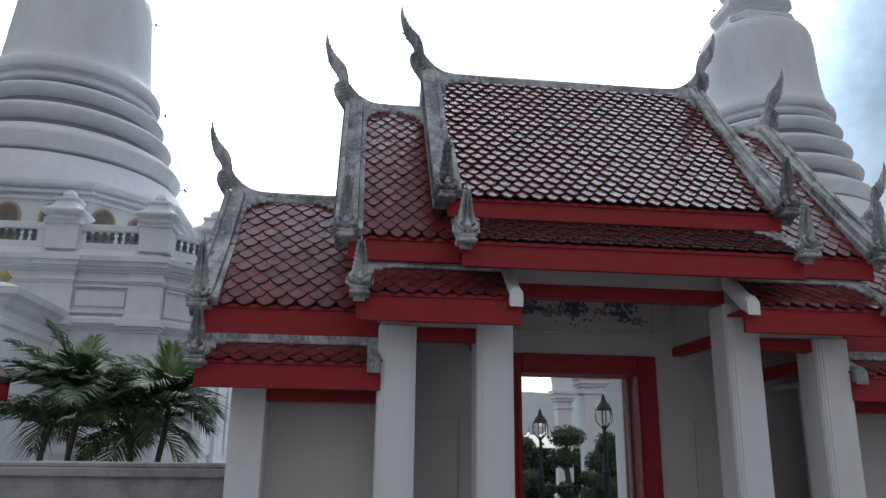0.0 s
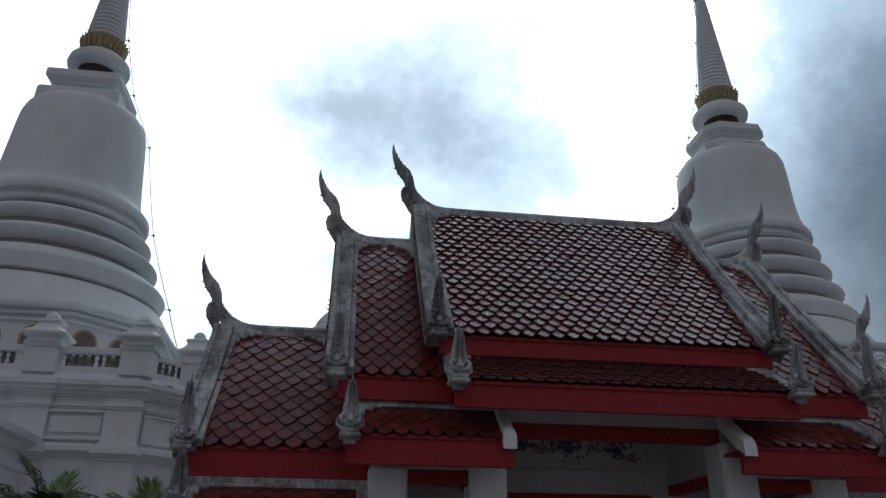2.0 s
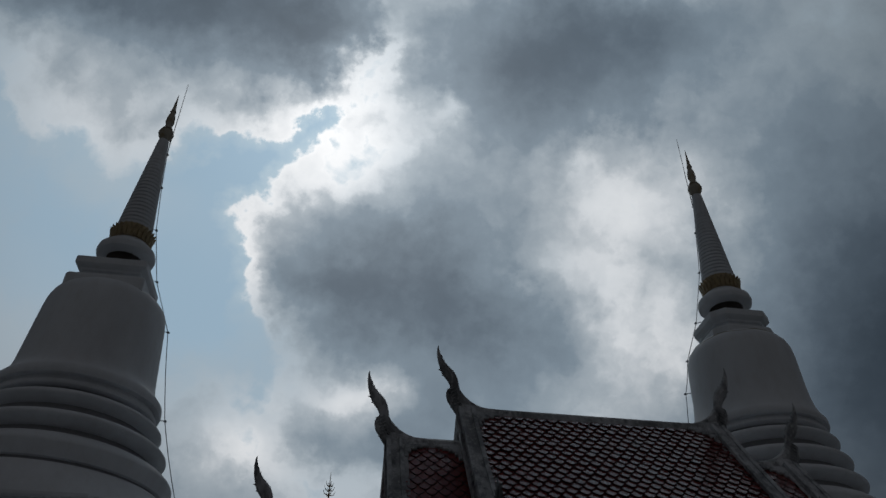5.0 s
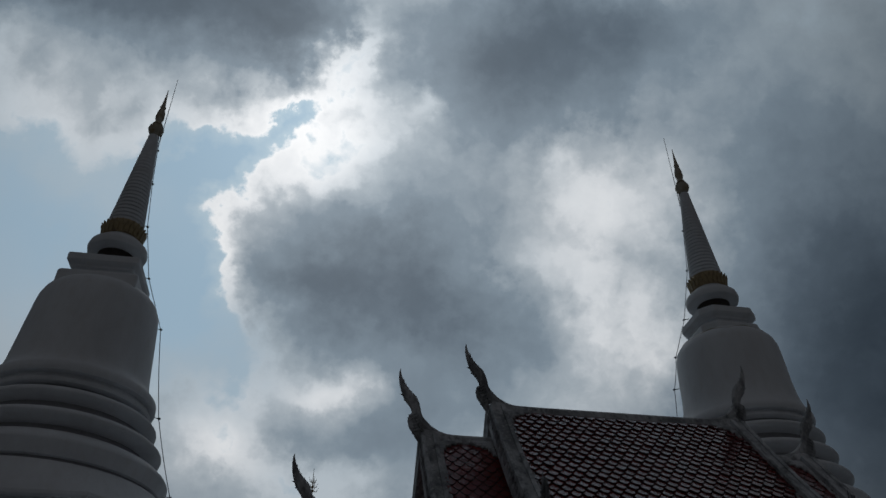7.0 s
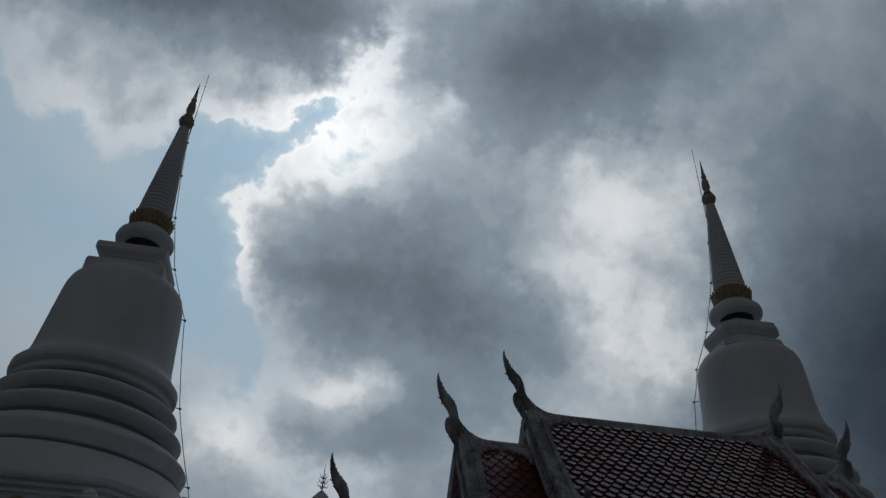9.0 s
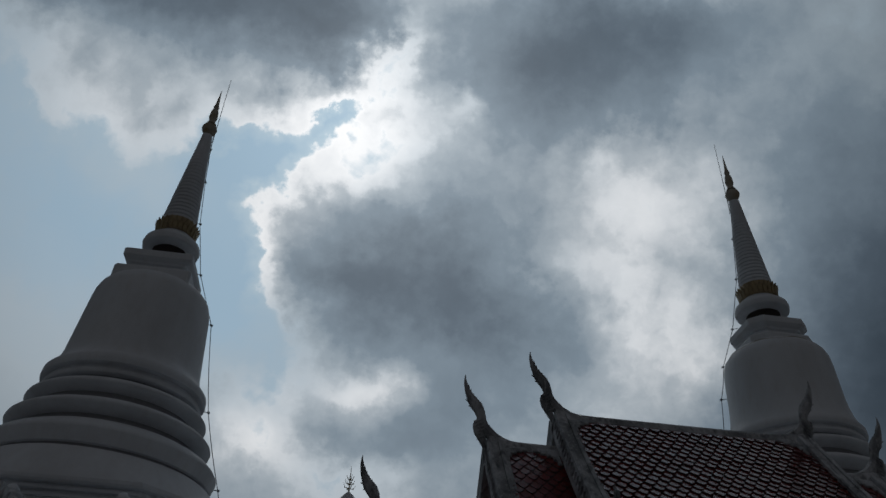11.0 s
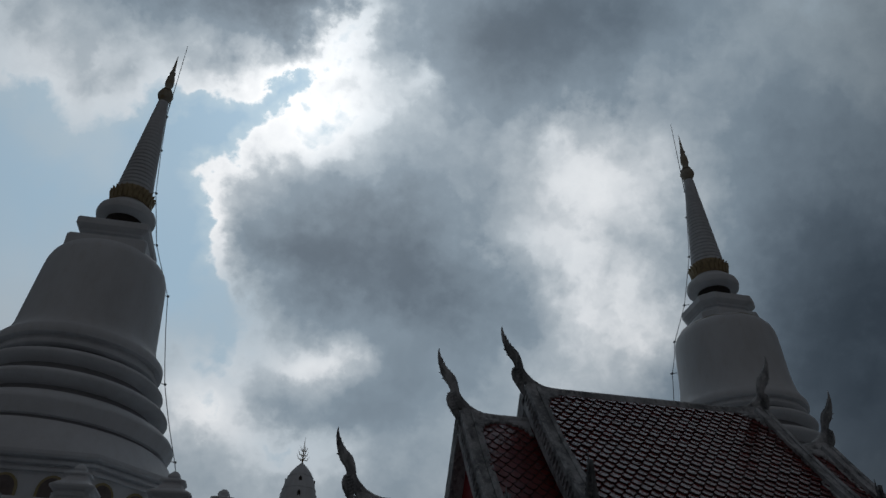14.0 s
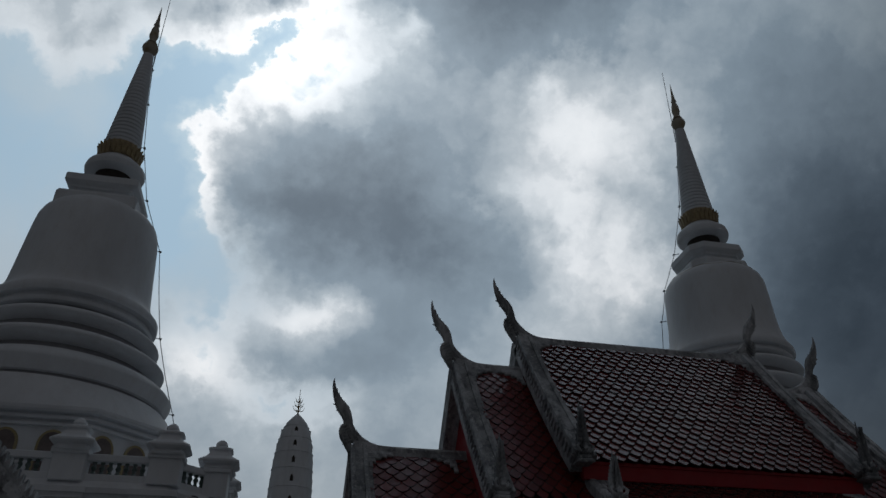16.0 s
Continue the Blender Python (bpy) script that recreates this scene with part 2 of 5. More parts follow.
CHEDI = material("whitewash", (0.75, 0.775, 0.805), 0.75, var=[(0.5, (0.55, 0.56, 0.58), 0.42, 0.75, 0.7), (3.0, (0.60, 0.59, 0.58), 0.5, 0.8, 0.5), (7.0, (0.40, 0.40, 0.40), 0.66, 0.85, 0.4)], bump=0.15, bump_scale=9, spread=0.35)
# grey that paints the shade in the grooves between the chedi rings
GROOVE = material("groove_shade", (0.28, 0.28, 0.29), 0.85, var=[(2, (0.22, 0.22, 0.23), 0.4, 0.7, 0.6)], bump=0.2)
GOLD = material("aged_gilding", (0.40, 0.31, 0.17), 0.6, 0.1, var=[(4, (0.14, 0.10, 0.06), 0.45, 0.7, 0.7)], bump=0.3)
HEM = material("worn_gilding", (0.46, 0.42, 0.34), 0.6, var=[(2.5, (0.32, 0.22, 0.08), 0.5, 0.7, 0.8), (8, (0.16, 0.13, 0.10), 0.55, 0.75, 0.6)], bump=0.3)
YELLOW = material("yellow_trim", (0.38, 0.32, 0.18), 0.6, var=[(6, (0.35, 0.25, 0.08), 0.45, 0.7, 0.6)], bump=0.2)
NICHE = material("painted_niche_shade", (0.20, 0.165, 0.155), 0.9, var=[(3, (0.11, 0.09, 0.085), 0.4, 0.7, 0.6)])
# near black for painted shade: prang niches and the chedi neck
DARK = material("painted_deep_shade", (0.05, 0.04, 0.035), 0.9, var=[(5, (0.02, 0.018, 0.016), 0.4, 0.7, 0.5)])
CERAMIC = material("green_ceramic", (0.10, 0.14, 0.13), 0.4, var=[(6, (0.30, 0.33, 0.33), 0.5, 0.7, 0.7)], bump=0.3)
CONCRETE = material("stained_concrete", (0.42, 0.41, 0.41), 0.8, var=[(2.5, (0.20, 0.19, 0.19), 0.45, 0.7, 0.75), (12, (0.52, 0.51, 0.50), 0.55, 0.75, 0.4)], bump=0.3, bump_scale=26)
PAVING = material("paving", (0.15, 0.147, 0.143), 0.85, var=[(0.8, (0.11, 0.105, 0.10), 0.4, 0.7, 0.6), (9, (0.20, 0.195, 0.19), 0.5, 0.75, 0.5)], bump=0.25, bump_scale=30)
IRON = material("black_iron", (0.025, 0.025, 0.03), 0.45, 0.4, var=[(20, (0.05, 0.045, 0.04), 0.5, 0.8, 0.5)], bump=0.1)
WIRE = material("metal_wire", (0.16, 0.17, 0.20), 0.5, 0.6)
LEAF = material("palm_leaf", (0.06, 0.105, 0.04), 0.55, var=[(3, (0.03, 0.06, 0.025), 0.4, 0.7, 0.6), (14, (0.11, 0.15, 0.05), 0.6, 0.8, 0.5)], island=0.35)
NEWLEAF = material("young_palm_leaf", (0.14, 0.24, 0.05), 0.42, var=[(6, (0.09, 0.17, 0.04), 0.4, 0.7, 0.6)], island=0.25)
BARK = material("palm_bark", (0.11, 0.10, 0.08), 0.85, var=[(14, (0.08, 0.065, 0.05), 0.4, 0.65, 0.7)], bump=0.5, bump_scale=30)
TOPIARY = material("clipped_foliage", (0.045, 0.075, 0.035), 0.6, var=[(9, (0.02, 0.04, 0.02), 0.4, 0.65, 0.6)], island=0.4)
CANVAS = material("white_canvas", (0.72, 0.73, 0.74), 0.6, var=[(2, (0.6, 0.61, 0.62), 0.4, 0.7, 0.6)], bump=0.15, bump_scale=5)
PAINTED = material("faded_blue_paint", (0.13, 0.12, 0.17), 0.75, var=[(18, (0.30, 0.28, 0.30), 0.5, 0.75, 0.6)])
PINK = material("faded_rose_paint", (0.30, 0.22, 0.24), 0.75, var=[(18, (0.42, 0.38, 0.38), 0.5, 0.75, 0.6)])

glass = bpy.data.materials.new("lamp_glass")
glass.use_nodes = True
gk = Nodes(glass.node_tree)
gb = gk.add("ShaderNodeBsdfPrincipled", {"Base Color": (0.9, 0.92, 0.92, 1), "Roughness": 0.08, "Transmission Weight": 0.85, "IOR": 1.1})
gk.add("ShaderNodeOutputMaterial", {0: gb.outputs[0]})


# ---- mesh shorthand ----
class Shape:
    """Gathers vertices and faces for one mesh."""
    def __init__(self):
        self.v, self.f = [], []

    def add(self, verts, faces):
        n = len(self.v)
        self.v += [tuple(q) for q in verts]
        self.f += [tuple(i + n for i in fc) for fc in faces]
        return self

    def box(self, x0, x1, y0, y1, z0, z1, b=0.0):
        """A block; b bevels its upright and level edges."""
        x0, x1, y0, y1, z0, z1 = min(x0, x1), max(x0, x1), min(y0, y1), max(y0, y1), min(z0, z1), max(z0, z1)
        if b <= 0:
            vs = [(x, y, z) for z in (z0, z1) for x, y in ((x0, y0), (x1, y0), (x1, y1), (x0, y1))]
            return self.add(vs, [(3, 2, 1, 0), (4, 5, 6, 7), (0, 1, 5, 4), (1, 2, 6, 5), (2, 3, 7, 6), (3, 0, 4, 7)])
        ring = [(x0 + b, y0), (x1 - b, y0), (x1, y0 + b), (x1, y1 - b), (x1 - b, y1), (x0 + b, y1), (x0, y1 - b), (x0, y0 + b)]
        cx, cy = (x0 + x1) / 2, (y0 + y1) / 2
        def inner(q):
            return (q[0] + (b if q[0] < cx else -b), q[1] + (b if q[1] < cy else -b))
        loops = [[(*inner(q), z0) for q in ring], [(*q, z0 + b) for q in ring], [(*q, z1 - b) for q in ring], [(*inner(q), z1) for q in ring]]
        return self.loops(loops)

    def loops(self, loops, closed=True, caps=True):
        """Skin a row of closed rings."""
        n = len(loops[0])
        vs = [q for lp in loops for q in lp]
        fs = []
        for i in range(len(loops) - 1):
            for j in range(n if closed else n - 1):
                a, b = i * n + j, i * n + (j + 1) % n
                fs.append((a, b, b + n, a + n))
        if caps and closed:
            fs.append(tuple(range(n - 1, -1, -1)))
            fs.append(tuple((len(loops) - 1) * n + j for j in range(n)))
        return self.add(vs, fs)

    def lathe(self, profile, seg=48, cx=0.0, cy=0.0, squash=None):
        """Turn rows of (radius, height), from below upwards."""
        lps = [[(cx + r * math.cos(2 * math.pi * j / seg), cy + r * math.sin(2 * math.pi * j / seg), z) for j in range(seg)] for r, z in profile]
        return self.loops(lps)

    def plan(self, outline, profile):
        """Rings of an outline function outline(half) at rows of (half, height)."""
        return self.loops([[(x, y, z) for x, y in outline(h)] for h, z in profile])

    def extrude(self, poly, axis, a, b):
        """A flat outline pushed from a to b along axis."""
        put = {"x": lambda p, w: (w, p[0], p[1]), "y": lambda p, w: (p[0], w, p[1]), "z": lambda p, w: (p[0], p[1], w)}[axis]
        return self.loops([[put(p, a) for p in poly], [put(p, b) for p in poly]])

    def sweep(self, pts, radii, seg=8, flat=1.0, side=(0, 1, 0)):
        """A tube along points; flat squeezes it along side."""
        lps = []
        side = Vector(side)
        for i, q in enumerate(pts):
            a, b = Vector(pts[max(i - 1, 0)]), Vector(pts[min(i + 1, len(pts) - 1)])
            d = (b - a).normalized()
            s = (side - d * side.dot(d)).normalized()
            w = d.cross(s)
            lps.append([tuple(Vector(q) + (w * math.cos(t) + s * math.sin(t) * flat) * radii[i]) for t in (2 * math.pi * j / seg for j in range(seg))])
        return self.loops(lps)

    def mesh(self, name, mat, smooth=False):
        me = bpy.data.meshes.new(name)
        me.from_pydata(self.v, [], self.f)
        bm = bmesh.new()
        bm.from_mesh(me)
        bmesh.ops.recalc_face_normals(bm, faces=bm.faces)
        bm.to_mesh(me)
        bm.free()
        if smooth:
            me.shade_smooth()
            me.set_sharp_from_angle(angle=radians(38))
        for mt in (mat if isinstance(mat, (list, tuple)) else [mat]):
            me.materials.append(mt)
        return me


def part(name, shape, mat, parent=None, label="", smooth=False, at=None):
    me = shape if isinstance(shape, bpy.types.Mesh) else shape.mesh(name, mat, smooth)
    ob = new(name, me)
    if parent is not None:
        ob.parent = parent
    if at is not None:
        ob.matrix_local = at
    if label:
        ob["label"] = label
    return ob


def thing(name, label, category, group="", kind="", at=None):
    ob = tagged(new(name), label, category, group, kind)
    if at is not None:
        ob.matrix_world = at
    return ob


def lerp(a, b, t):
    return a + (b - a) * t


# ---- ground ----
g = Shape()
N = 24
g.add([(-1500 + 3000 * i / N, -1500 + 3000 * j / N, 0.0) for i in range(N + 1) for j in range(N + 1)],
      [(i * (N + 1) + j, (i + 1) * (N + 1) + j, (i + 1) * (N + 1) + j + 1, i * (N + 1) + j + 1) for i in range(N) for j in range(N)])
tagged(part("ground", g, PAVING), "grey paved temple court reaching to the horizon", "ground", kind="structure")


# ---- gate pavilion ----
def horn(top, lean):
    """The finial of a ridge end: a swan-necked horn with a beaked head, in the x-z plane, base at the origin; lean -1 or 1."""
    s = Shape()
    h = top
    line = [(0.62, -0.05, 0.035), (0.42, -0.035, 0.05), (0.26, 0.0, 0.065), (0.13, 0.055, 0.08), (0.04, 0.13, 0.088), (-0.02, 0.21, 0.082), (-0.05, 0.29, 0.072), (-0.06, 0.36, 0.070),
            (-0.085, 0.44, 0.080), (-0.13, 0.52, 0.092), (-0.18, 0.585, 0.082), (-0.225, 0.66, 0.062), (-0.265, 0.75, 0.045), (-0.295, 0.86, 0.028), (-0.305, 0.95, 0.013), (-0.30, 1.0, 0.004)]
    pts = [(lean * -x * h, 0, z * h) for x, z, r in line]
    s.sweep(pts, [r * h for x, z, r in line], 8, 0.6)
    breast = [(-0.075, 0.34, 0.012), (-0.125, 0.27, 0.040), (-0.125, 0.20, 0.060), (-0.10, 0.12, 0.070), (-0.055, 0.04, 0.064), (-0.02, -0.05, 0.050), (0.0, -0.13, 0.02)]
    s.sweep([(lean * -x * h, 0, z * h) for x, z, r in breast], [r * h for x, z, r in breast], 8, 0.7)
    for i in range(6):   # ruffs round the breast
        t = i / 5
        x, z = lerp(-0.105, -0.045, t), lerp(0.25, 0.02, t)
        s.sweep([(lean * -(x - 0.075) * h, 0, (z - 0.02) * h), (lean * -(x - 0.02) * h, -0.055 * h, (z + 0.005) * h), (lean * -(x + 0.06) * h, -0.058 * h, (z + 0.05) * h)], [0.006 * h, 0.013 * h, 0.006 * h], 5)
    # throat feathers, beak and crest, as thin flames
    def flame(x, z, ex, ez, w, th=0.03):
        a, b = Vector((lean * -x * h, 0, z * h)), Vector((lean * -ex * h, 0, ez * h))
        d = (b - a).normalized()
        n = Vector((d.z, 0, -d.x)) * w * h
        m = a.lerp(b, 0.45) + n * 0.75
        m2 = a.lerp(b, 0.5) - n * 0.35
        vs = []
        for q, t in ((a + n, th), (m, th * 0.8), (b, 0.004), (m2, th * 0.8), (a - n, th)):
            vs += [(q.x, -t * h, q.z), (q.x, t * h, q.z)]
        fs = [(0, 2, 4, 6, 8), (9, 7, 5, 3, 1)] + [(2 * i, 2 * i + 1, (2 * i + 3) % 10, (2 * i + 2) % 10) for i in range(5)]
        s.add(vs, fs)
    for row in ((-0.17, 0.55, -0.30, 0.60, 0.030), (-0.16, 0.50, -0.25, 0.505, 0.026), (-0.05, 0.22, -0.17, 0.285, 0.036), (-0.01, 0.14, -0.13, 0.185, 0.036), (0.05, 0.06, -0.07, 0.09, 0.036),
                (-0.10, 0.50, -0.075, 0.60, 0.022), (-0.15, 0.57, -0.125, 0.665, 0.022), (-0.19, 0.63, -0.175, 0.72, 0.020), (-0.225, 0.70, -0.215, 0.785, 0.018), (-0.25, 0.77, -0.25, 0.85, 0.014),
                (-0.25, 0.67, -0.30, 0.73, 0.018), (-0.06, 0.30, -0.02, 0.36, 0.02)):
        flame(*row)
    return s


def naga_tail(h):
    """The upturned finial at a bargeboard's foot: a moulded block, a scrolled mask and a tall stack of flames, front to -y."""
    s = Shape()
    s.box(-0.095, 0.095, -0.12, 0.10, -0.09, -0.045, 0.012)
    s.box(-0.08, 0.08, -0.105, 0.09, -0.045, 0.0, 0.012)
    s.box(-0.062, 0.062, -0.085, 0.08, 0.0, 0.07, 0.015)
    for sx in (-1, 1):   # scrolls of the mask
        s.sweep([(sx * 0.03, -0.10, 0.03), (sx * 0.075, -0.12, 0.04), (sx * 0.095, -0.11, 0.085), (sx * 0.065, -0.10, 0.12), (sx * 0.045, -0.09, 0.09)], [0.022, 0.024, 0.022, 0.018, 0.010], 6)
        s.sweep([(sx * 0.07, -0.02, 0.0), (sx * 0.12, -0.03, 0.03), (sx * 0.125, -0.03, 0.09)], [0.022, 0.018, 0.006], 5)
    s.sweep([(0, -0.09, 0.02), (0, -0.135, 0.06), (0, -0.12, 0.12)], [0.030, 0.034, 0.016], 6)
    n = 7
    for i in range(n):
        t = i / n
        z0 = 0.07 + (h - 0.20) * t
        w = 0.048 * (1 - t) + 0.008
        y = -0.055 + 0.03 * math.cos(2.2 * t)
        for sx in (-1, 1):
            root, tip = Vector((sx * 0.012, y, z0)), Vector((sx * (w + 0.022), y - 0.01, z0 + 0.125 - 0.03 * t))
            belly = Vector((sx * (w + 0.014), y - 0.02, z0 + 0.035))
            back = Vector((sx * w * 0.45, y, z0 + 0.085))
            th = Vector((0, 0.028 * (1 - 0.6 * t), 0))
            s.loops([[tuple(q - th) for q in (root, belly, tip, back)], [tuple(q + th) for q in (root, belly, tip, back)]])
        s.loops([[(-w * 0.35, y - 0.055, z0 + 0.02), (w * 0.35, y - 0.055, z0 + 0.02), (0, y - 0.075, z0 + 0.09)], [(-w * 0.3, y, z0), (w * 0.3, y, z0), (0, y, z0 + 0.12)]])
    s.sweep([(0, -0.01, 0.05), (0, -0.03, h * 0.35), (0, -0.035, h * 0.65), (0, -0.03, h * 0.86), (0, -0.04, h)], [0.036, 0.032, 0.024, 0.013, 0.003], 6)
    return s


def scale_tile(w, l, tilt):
    """One roof tile: a thin plate with a pointed round foot and a rim coloured dark for the shadow gap, x across, y
    down the slope, z out of it.
    """
    s = Shape()
    half = w * 0.495
    out = [(-half, 0.0), (half, 0.0), (half, l * 0.48), (half * 0.90, l * 0.645), (half * 0.64, l * 0.815), (half * 0.32, l * 0.93), (0, l), (-half * 0.32, l * 0.93), (-half * 0.64, l * 0.815), (-half * 0.90, l * 0.645), (-half, l * 0.48)]
    lift = lambda y: 0.004 + tilt * y / l
    low = [(x, y, lift(y) - 0.008) for x, y in out]
    rim = [(x, y, lift(y) + 0.004) for x, y in out]
    top = [(x * 0.915, y * 0.956, lift(y) + 0.009) for x, y in out]
    n = len(out)
    s.add(low + rim + top, [tuple(range(2 * n, 3 * n))] + [(i + k, (i + 1) % n + k, n + (i + 1) % n + k, n + i + k) for k in (0, n) for i in range(n)])
    me = s.mesh("tile", [TILE, TILE_RIM])
    for p in me.polygons:
        p.material_index = 0 if len(p.vertices) > 4 else 1
    return me


TILE_SMALL, TILE_FLAT, TILE_LARGE = scale_tile(0.160, 0.235, 0.038), scale_tile(0.160, 0.235, 0.019), scale_tile(0.200, 0.25, 0.018)


def roof_plane(parent, x0, x1, y0, z0, y1, z1, tile, w, pitch, sag=0.0, label=""):
    """A front slope from its top (y0, z0) to its foot (y1, z1): a slab with its tiles, and the plain slope at the back."""
    for sy in (-1, 1):
        s = Shape()
        s.loops([[(x0, sy * y0, z0 - 0.01), (x0, sy * y0, z0 - 0.06), (x1, sy * y0, z0 - 0.06), (x1, sy * y0, z0 - 0.01)],
                 [(x0, sy * (y1 + 0.05), z1 + 0.04), (x0, sy * (y1 + 0.05), z1 - 0.0), (x1, sy * (y1 + 0.05), z1 - 0.0), (x1, sy * (y1 + 0.05), z1 + 0.04)]])
        slab = part("roof", s, UNDER, parent, label or "pointed red scale tiles, glazed and streaked")
    d = Vector((0, y1 - y0, z1 - z0))
    length = d.length
    d.normalize()
    out = Vector((1, 0, 0)).cross(d)
    if out.z < 0:
        out = -out
    rows = int(length / pitch)
    cols = int(round((x1 - x0) / w))
    step = (x1 - x0) / cols
    rnd = random.Random(int(1000 * (x0 + 7 * z0)))
    frame3 = Matrix((Vector((1, 0, 0)), d, out)).transposed().to_4x4()
    size = max(v.co.y for v in tile.vertices)
    made, rest = 0, Shape()
    for r in range(rows + 1):
        along = length - r * pitch - size
        odd = r % 2
        if along < -size * 0.5:
            continue
        for c in range(cols + (0 if odd else 1)):
            x = x0 + step * (c + (0.5 if odd else 0.0))
            if not odd and c in (0, cols):
                x = x0 + step * 0.28 if c == 0 else x1 - step * 0.28
            base = Vector((x, y0, z0)) + d * along + out * (0.006 + 0.002 * odd + rnd.uniform(-0.001, 0.003))
            m = Matrix.Translation(base) @ frame3 @ pose(0, 0, 0, rnd.uniform(-0.5, 0.6), rnd.uniform(-0.5, 0.5), rnd.uniform(-0.8, 0.8))
            if made < 300:
                ob = new("tile", tile)
                ob.parent = slab
                ob.matrix_local = m
                made += 1
            else:
                rest.add([m @ v.co for v in tile.vertices], [tuple(p.vertices) for p in tile.polygons])
    if rest.v:
        me = bpy.data.meshes.new("tiles")
        me.from_pydata(rest.v, [], rest.f)
        me.materials.append(TILE_FIELD)
        me.materials.append(TILE_RIM)
        for p in me.polygons:
            p.material_index = 0 if len(p.vertices) > 4 else 1
        ob = new("tiles", me)
        ob.parent = slab
        tagged(ob, "upper courses of pointed red scale tiles", kind="stuff")
    return slab


def barge(parent, x, w, y0, z0, y1, z1, side, label="", crest=True):
    """A bargeboard on a gable, from the ridge down to the eave, with raised rims and a row of leaf teeth on its outer edge; back half too."""
    for sy in (1, -1):
        s = Shape()
        d = Vector((0, sy * (y1 - y0), z1 - z0)).normalized()
        o = Vector((0, -d.z, d.y)) * (1 if sy < 0 else -1)
        if o.z < 0:
            o = -o
        a, b = Vector((0, sy * y0, z0)), Vector((0, sy * y1, z1))
        n = 14
        def rail(xa, xb, lo, hi):
            lps = []
            for i in range(n + 1):
                t = i / n
                c = a.lerp(b, t) - o * 0.05 * math.sin(math.pi * t)
                lps.append([(xx, (c + o * hh).y, (c + o * hh).z) for xx, hh in ((xa, lo), (xb, lo), (xb, hi), (xa, hi))])
            s.loops(lps)
        rail(x - w / 2, x + w / 2, -0.16, 0.10)
        rail(x - w / 2 - 0.012, x - w / 2 + 0.045, -0.17, 0.135)
        rail(x + w / 2 - 0.045, x + w / 2 + 0.012, -0.17, 0.125)
        inner = x + (w / 2 + 0.02) * (1 if side < 0 else -1)
        rail(min(inner, inner + 0.05 * (1 if side < 0 else -1)), max(inner, inner + 0.05 * (1 if side < 0 else -1)), -0.02, 0.075)
        if crest and sy == 1:
            teeth = 26
            outer = x + side * w / 2
            for i in range(teeth):
                t = (i + 0.5) / teeth
                c = a.lerp(b, t) - o * 0.05 * math.sin(math.pi * t)
                u = d * 0.045
                for base_h in (0.03,):
                    p0, p1, p2 = c - u + o * (base_h - 0.08), c + u + o * (base_h - 0.08), c + u * 0.9 + o * (base_h + 0.05)
                    s.loops([[(outer, p.y, p.z) for p in (p0, p1, p2)], [(outer + side * 0.035, p.y, p.z) for p in (p0.lerp(p2, 0.3), p1, p2)]])
        part("bargeboard", s, GREY, parent, label or "grey weathered stucco bargeboard with a moulded rim")


def ridge(parent, x0, x1, z, up0, up1):
    """A ridge cap that sweeps up at the ends that carry a horn."""
    s = Shape()
    n = 20
    lps = []
    for i in range(n + 1):
        x = lerp(x0, x1, i / n)
        lift = 0.0
        if up0:
            lift += 0.06 * math.exp(-((x - x0) / 0.25) ** 2)
        if up1:
            lift += 0.06 * math.exp(-((x1 - x) / 0.25) ** 2)
        lps.append([(x, -0.11, z - 0.13), (x, 0.11, z - 0.13), (x, 0.09, z - 0.02 + lift * 0.8), (x, 0.045, z + 0.02 + lift), (x, -0.045, z + 0.02 + lift), (x, -0.09, z - 0.02 + lift * 0.8)])
    s.loops(lps)
    lps = [[(lerp(x0, x1, i), -0.16, z - 0.20), (lerp(x0, x1, i), 0.16, z - 0.20), (lerp(x0, x1, i), 0.12, z - 0.08), (lerp(x0, x1, i), -0.12, z - 0.08)] for i in (0, 1)]
    s.loops(lps)
    part("ridge_cap", s, GREY, parent, "grey weathered stucco ridge cap", smooth=True)


def fascia(parent, x0, x1, y, z0, z1):
    for sy in (1, -1):
        board = part("eave_board", Shape().box(x0, x1, sy * y, sy * (y + 0.05), z0, z1, 0.006), RED, parent, "red painted eave board")
        part("bead", Shape().box(x0 + 0.01, x1 - 0.01, sy * (y - 0.014), sy * (y - 0.001), z1 - 0.045, z1 - 0.006, 0.004), RED, board)
        part("soffit", Shape().box(x0 + 0.02, x1 - 0.02, sy * (y + 0.051), sy * (y + 0.45), z1 - 0.06, z1 - 0.03), RED, parent)


def moulding(parent, x0, x1, y, z):
    """The grey flashing that covers the top of a skirt roof."""
    for sy in (1, -1):
        s = Shape()
        s.box(x0, x1, sy * (y - 0.05), sy * (y + 0.06), z - 0.02, z + 0.045, 0.012)
        s.box(x0, x1, sy * (y - 0.075), sy * (y + 0.0), z - 0.05, z - 0.012, 0.008)
        part("flashing", s, GREY, parent, "stained grey stucco flashing")


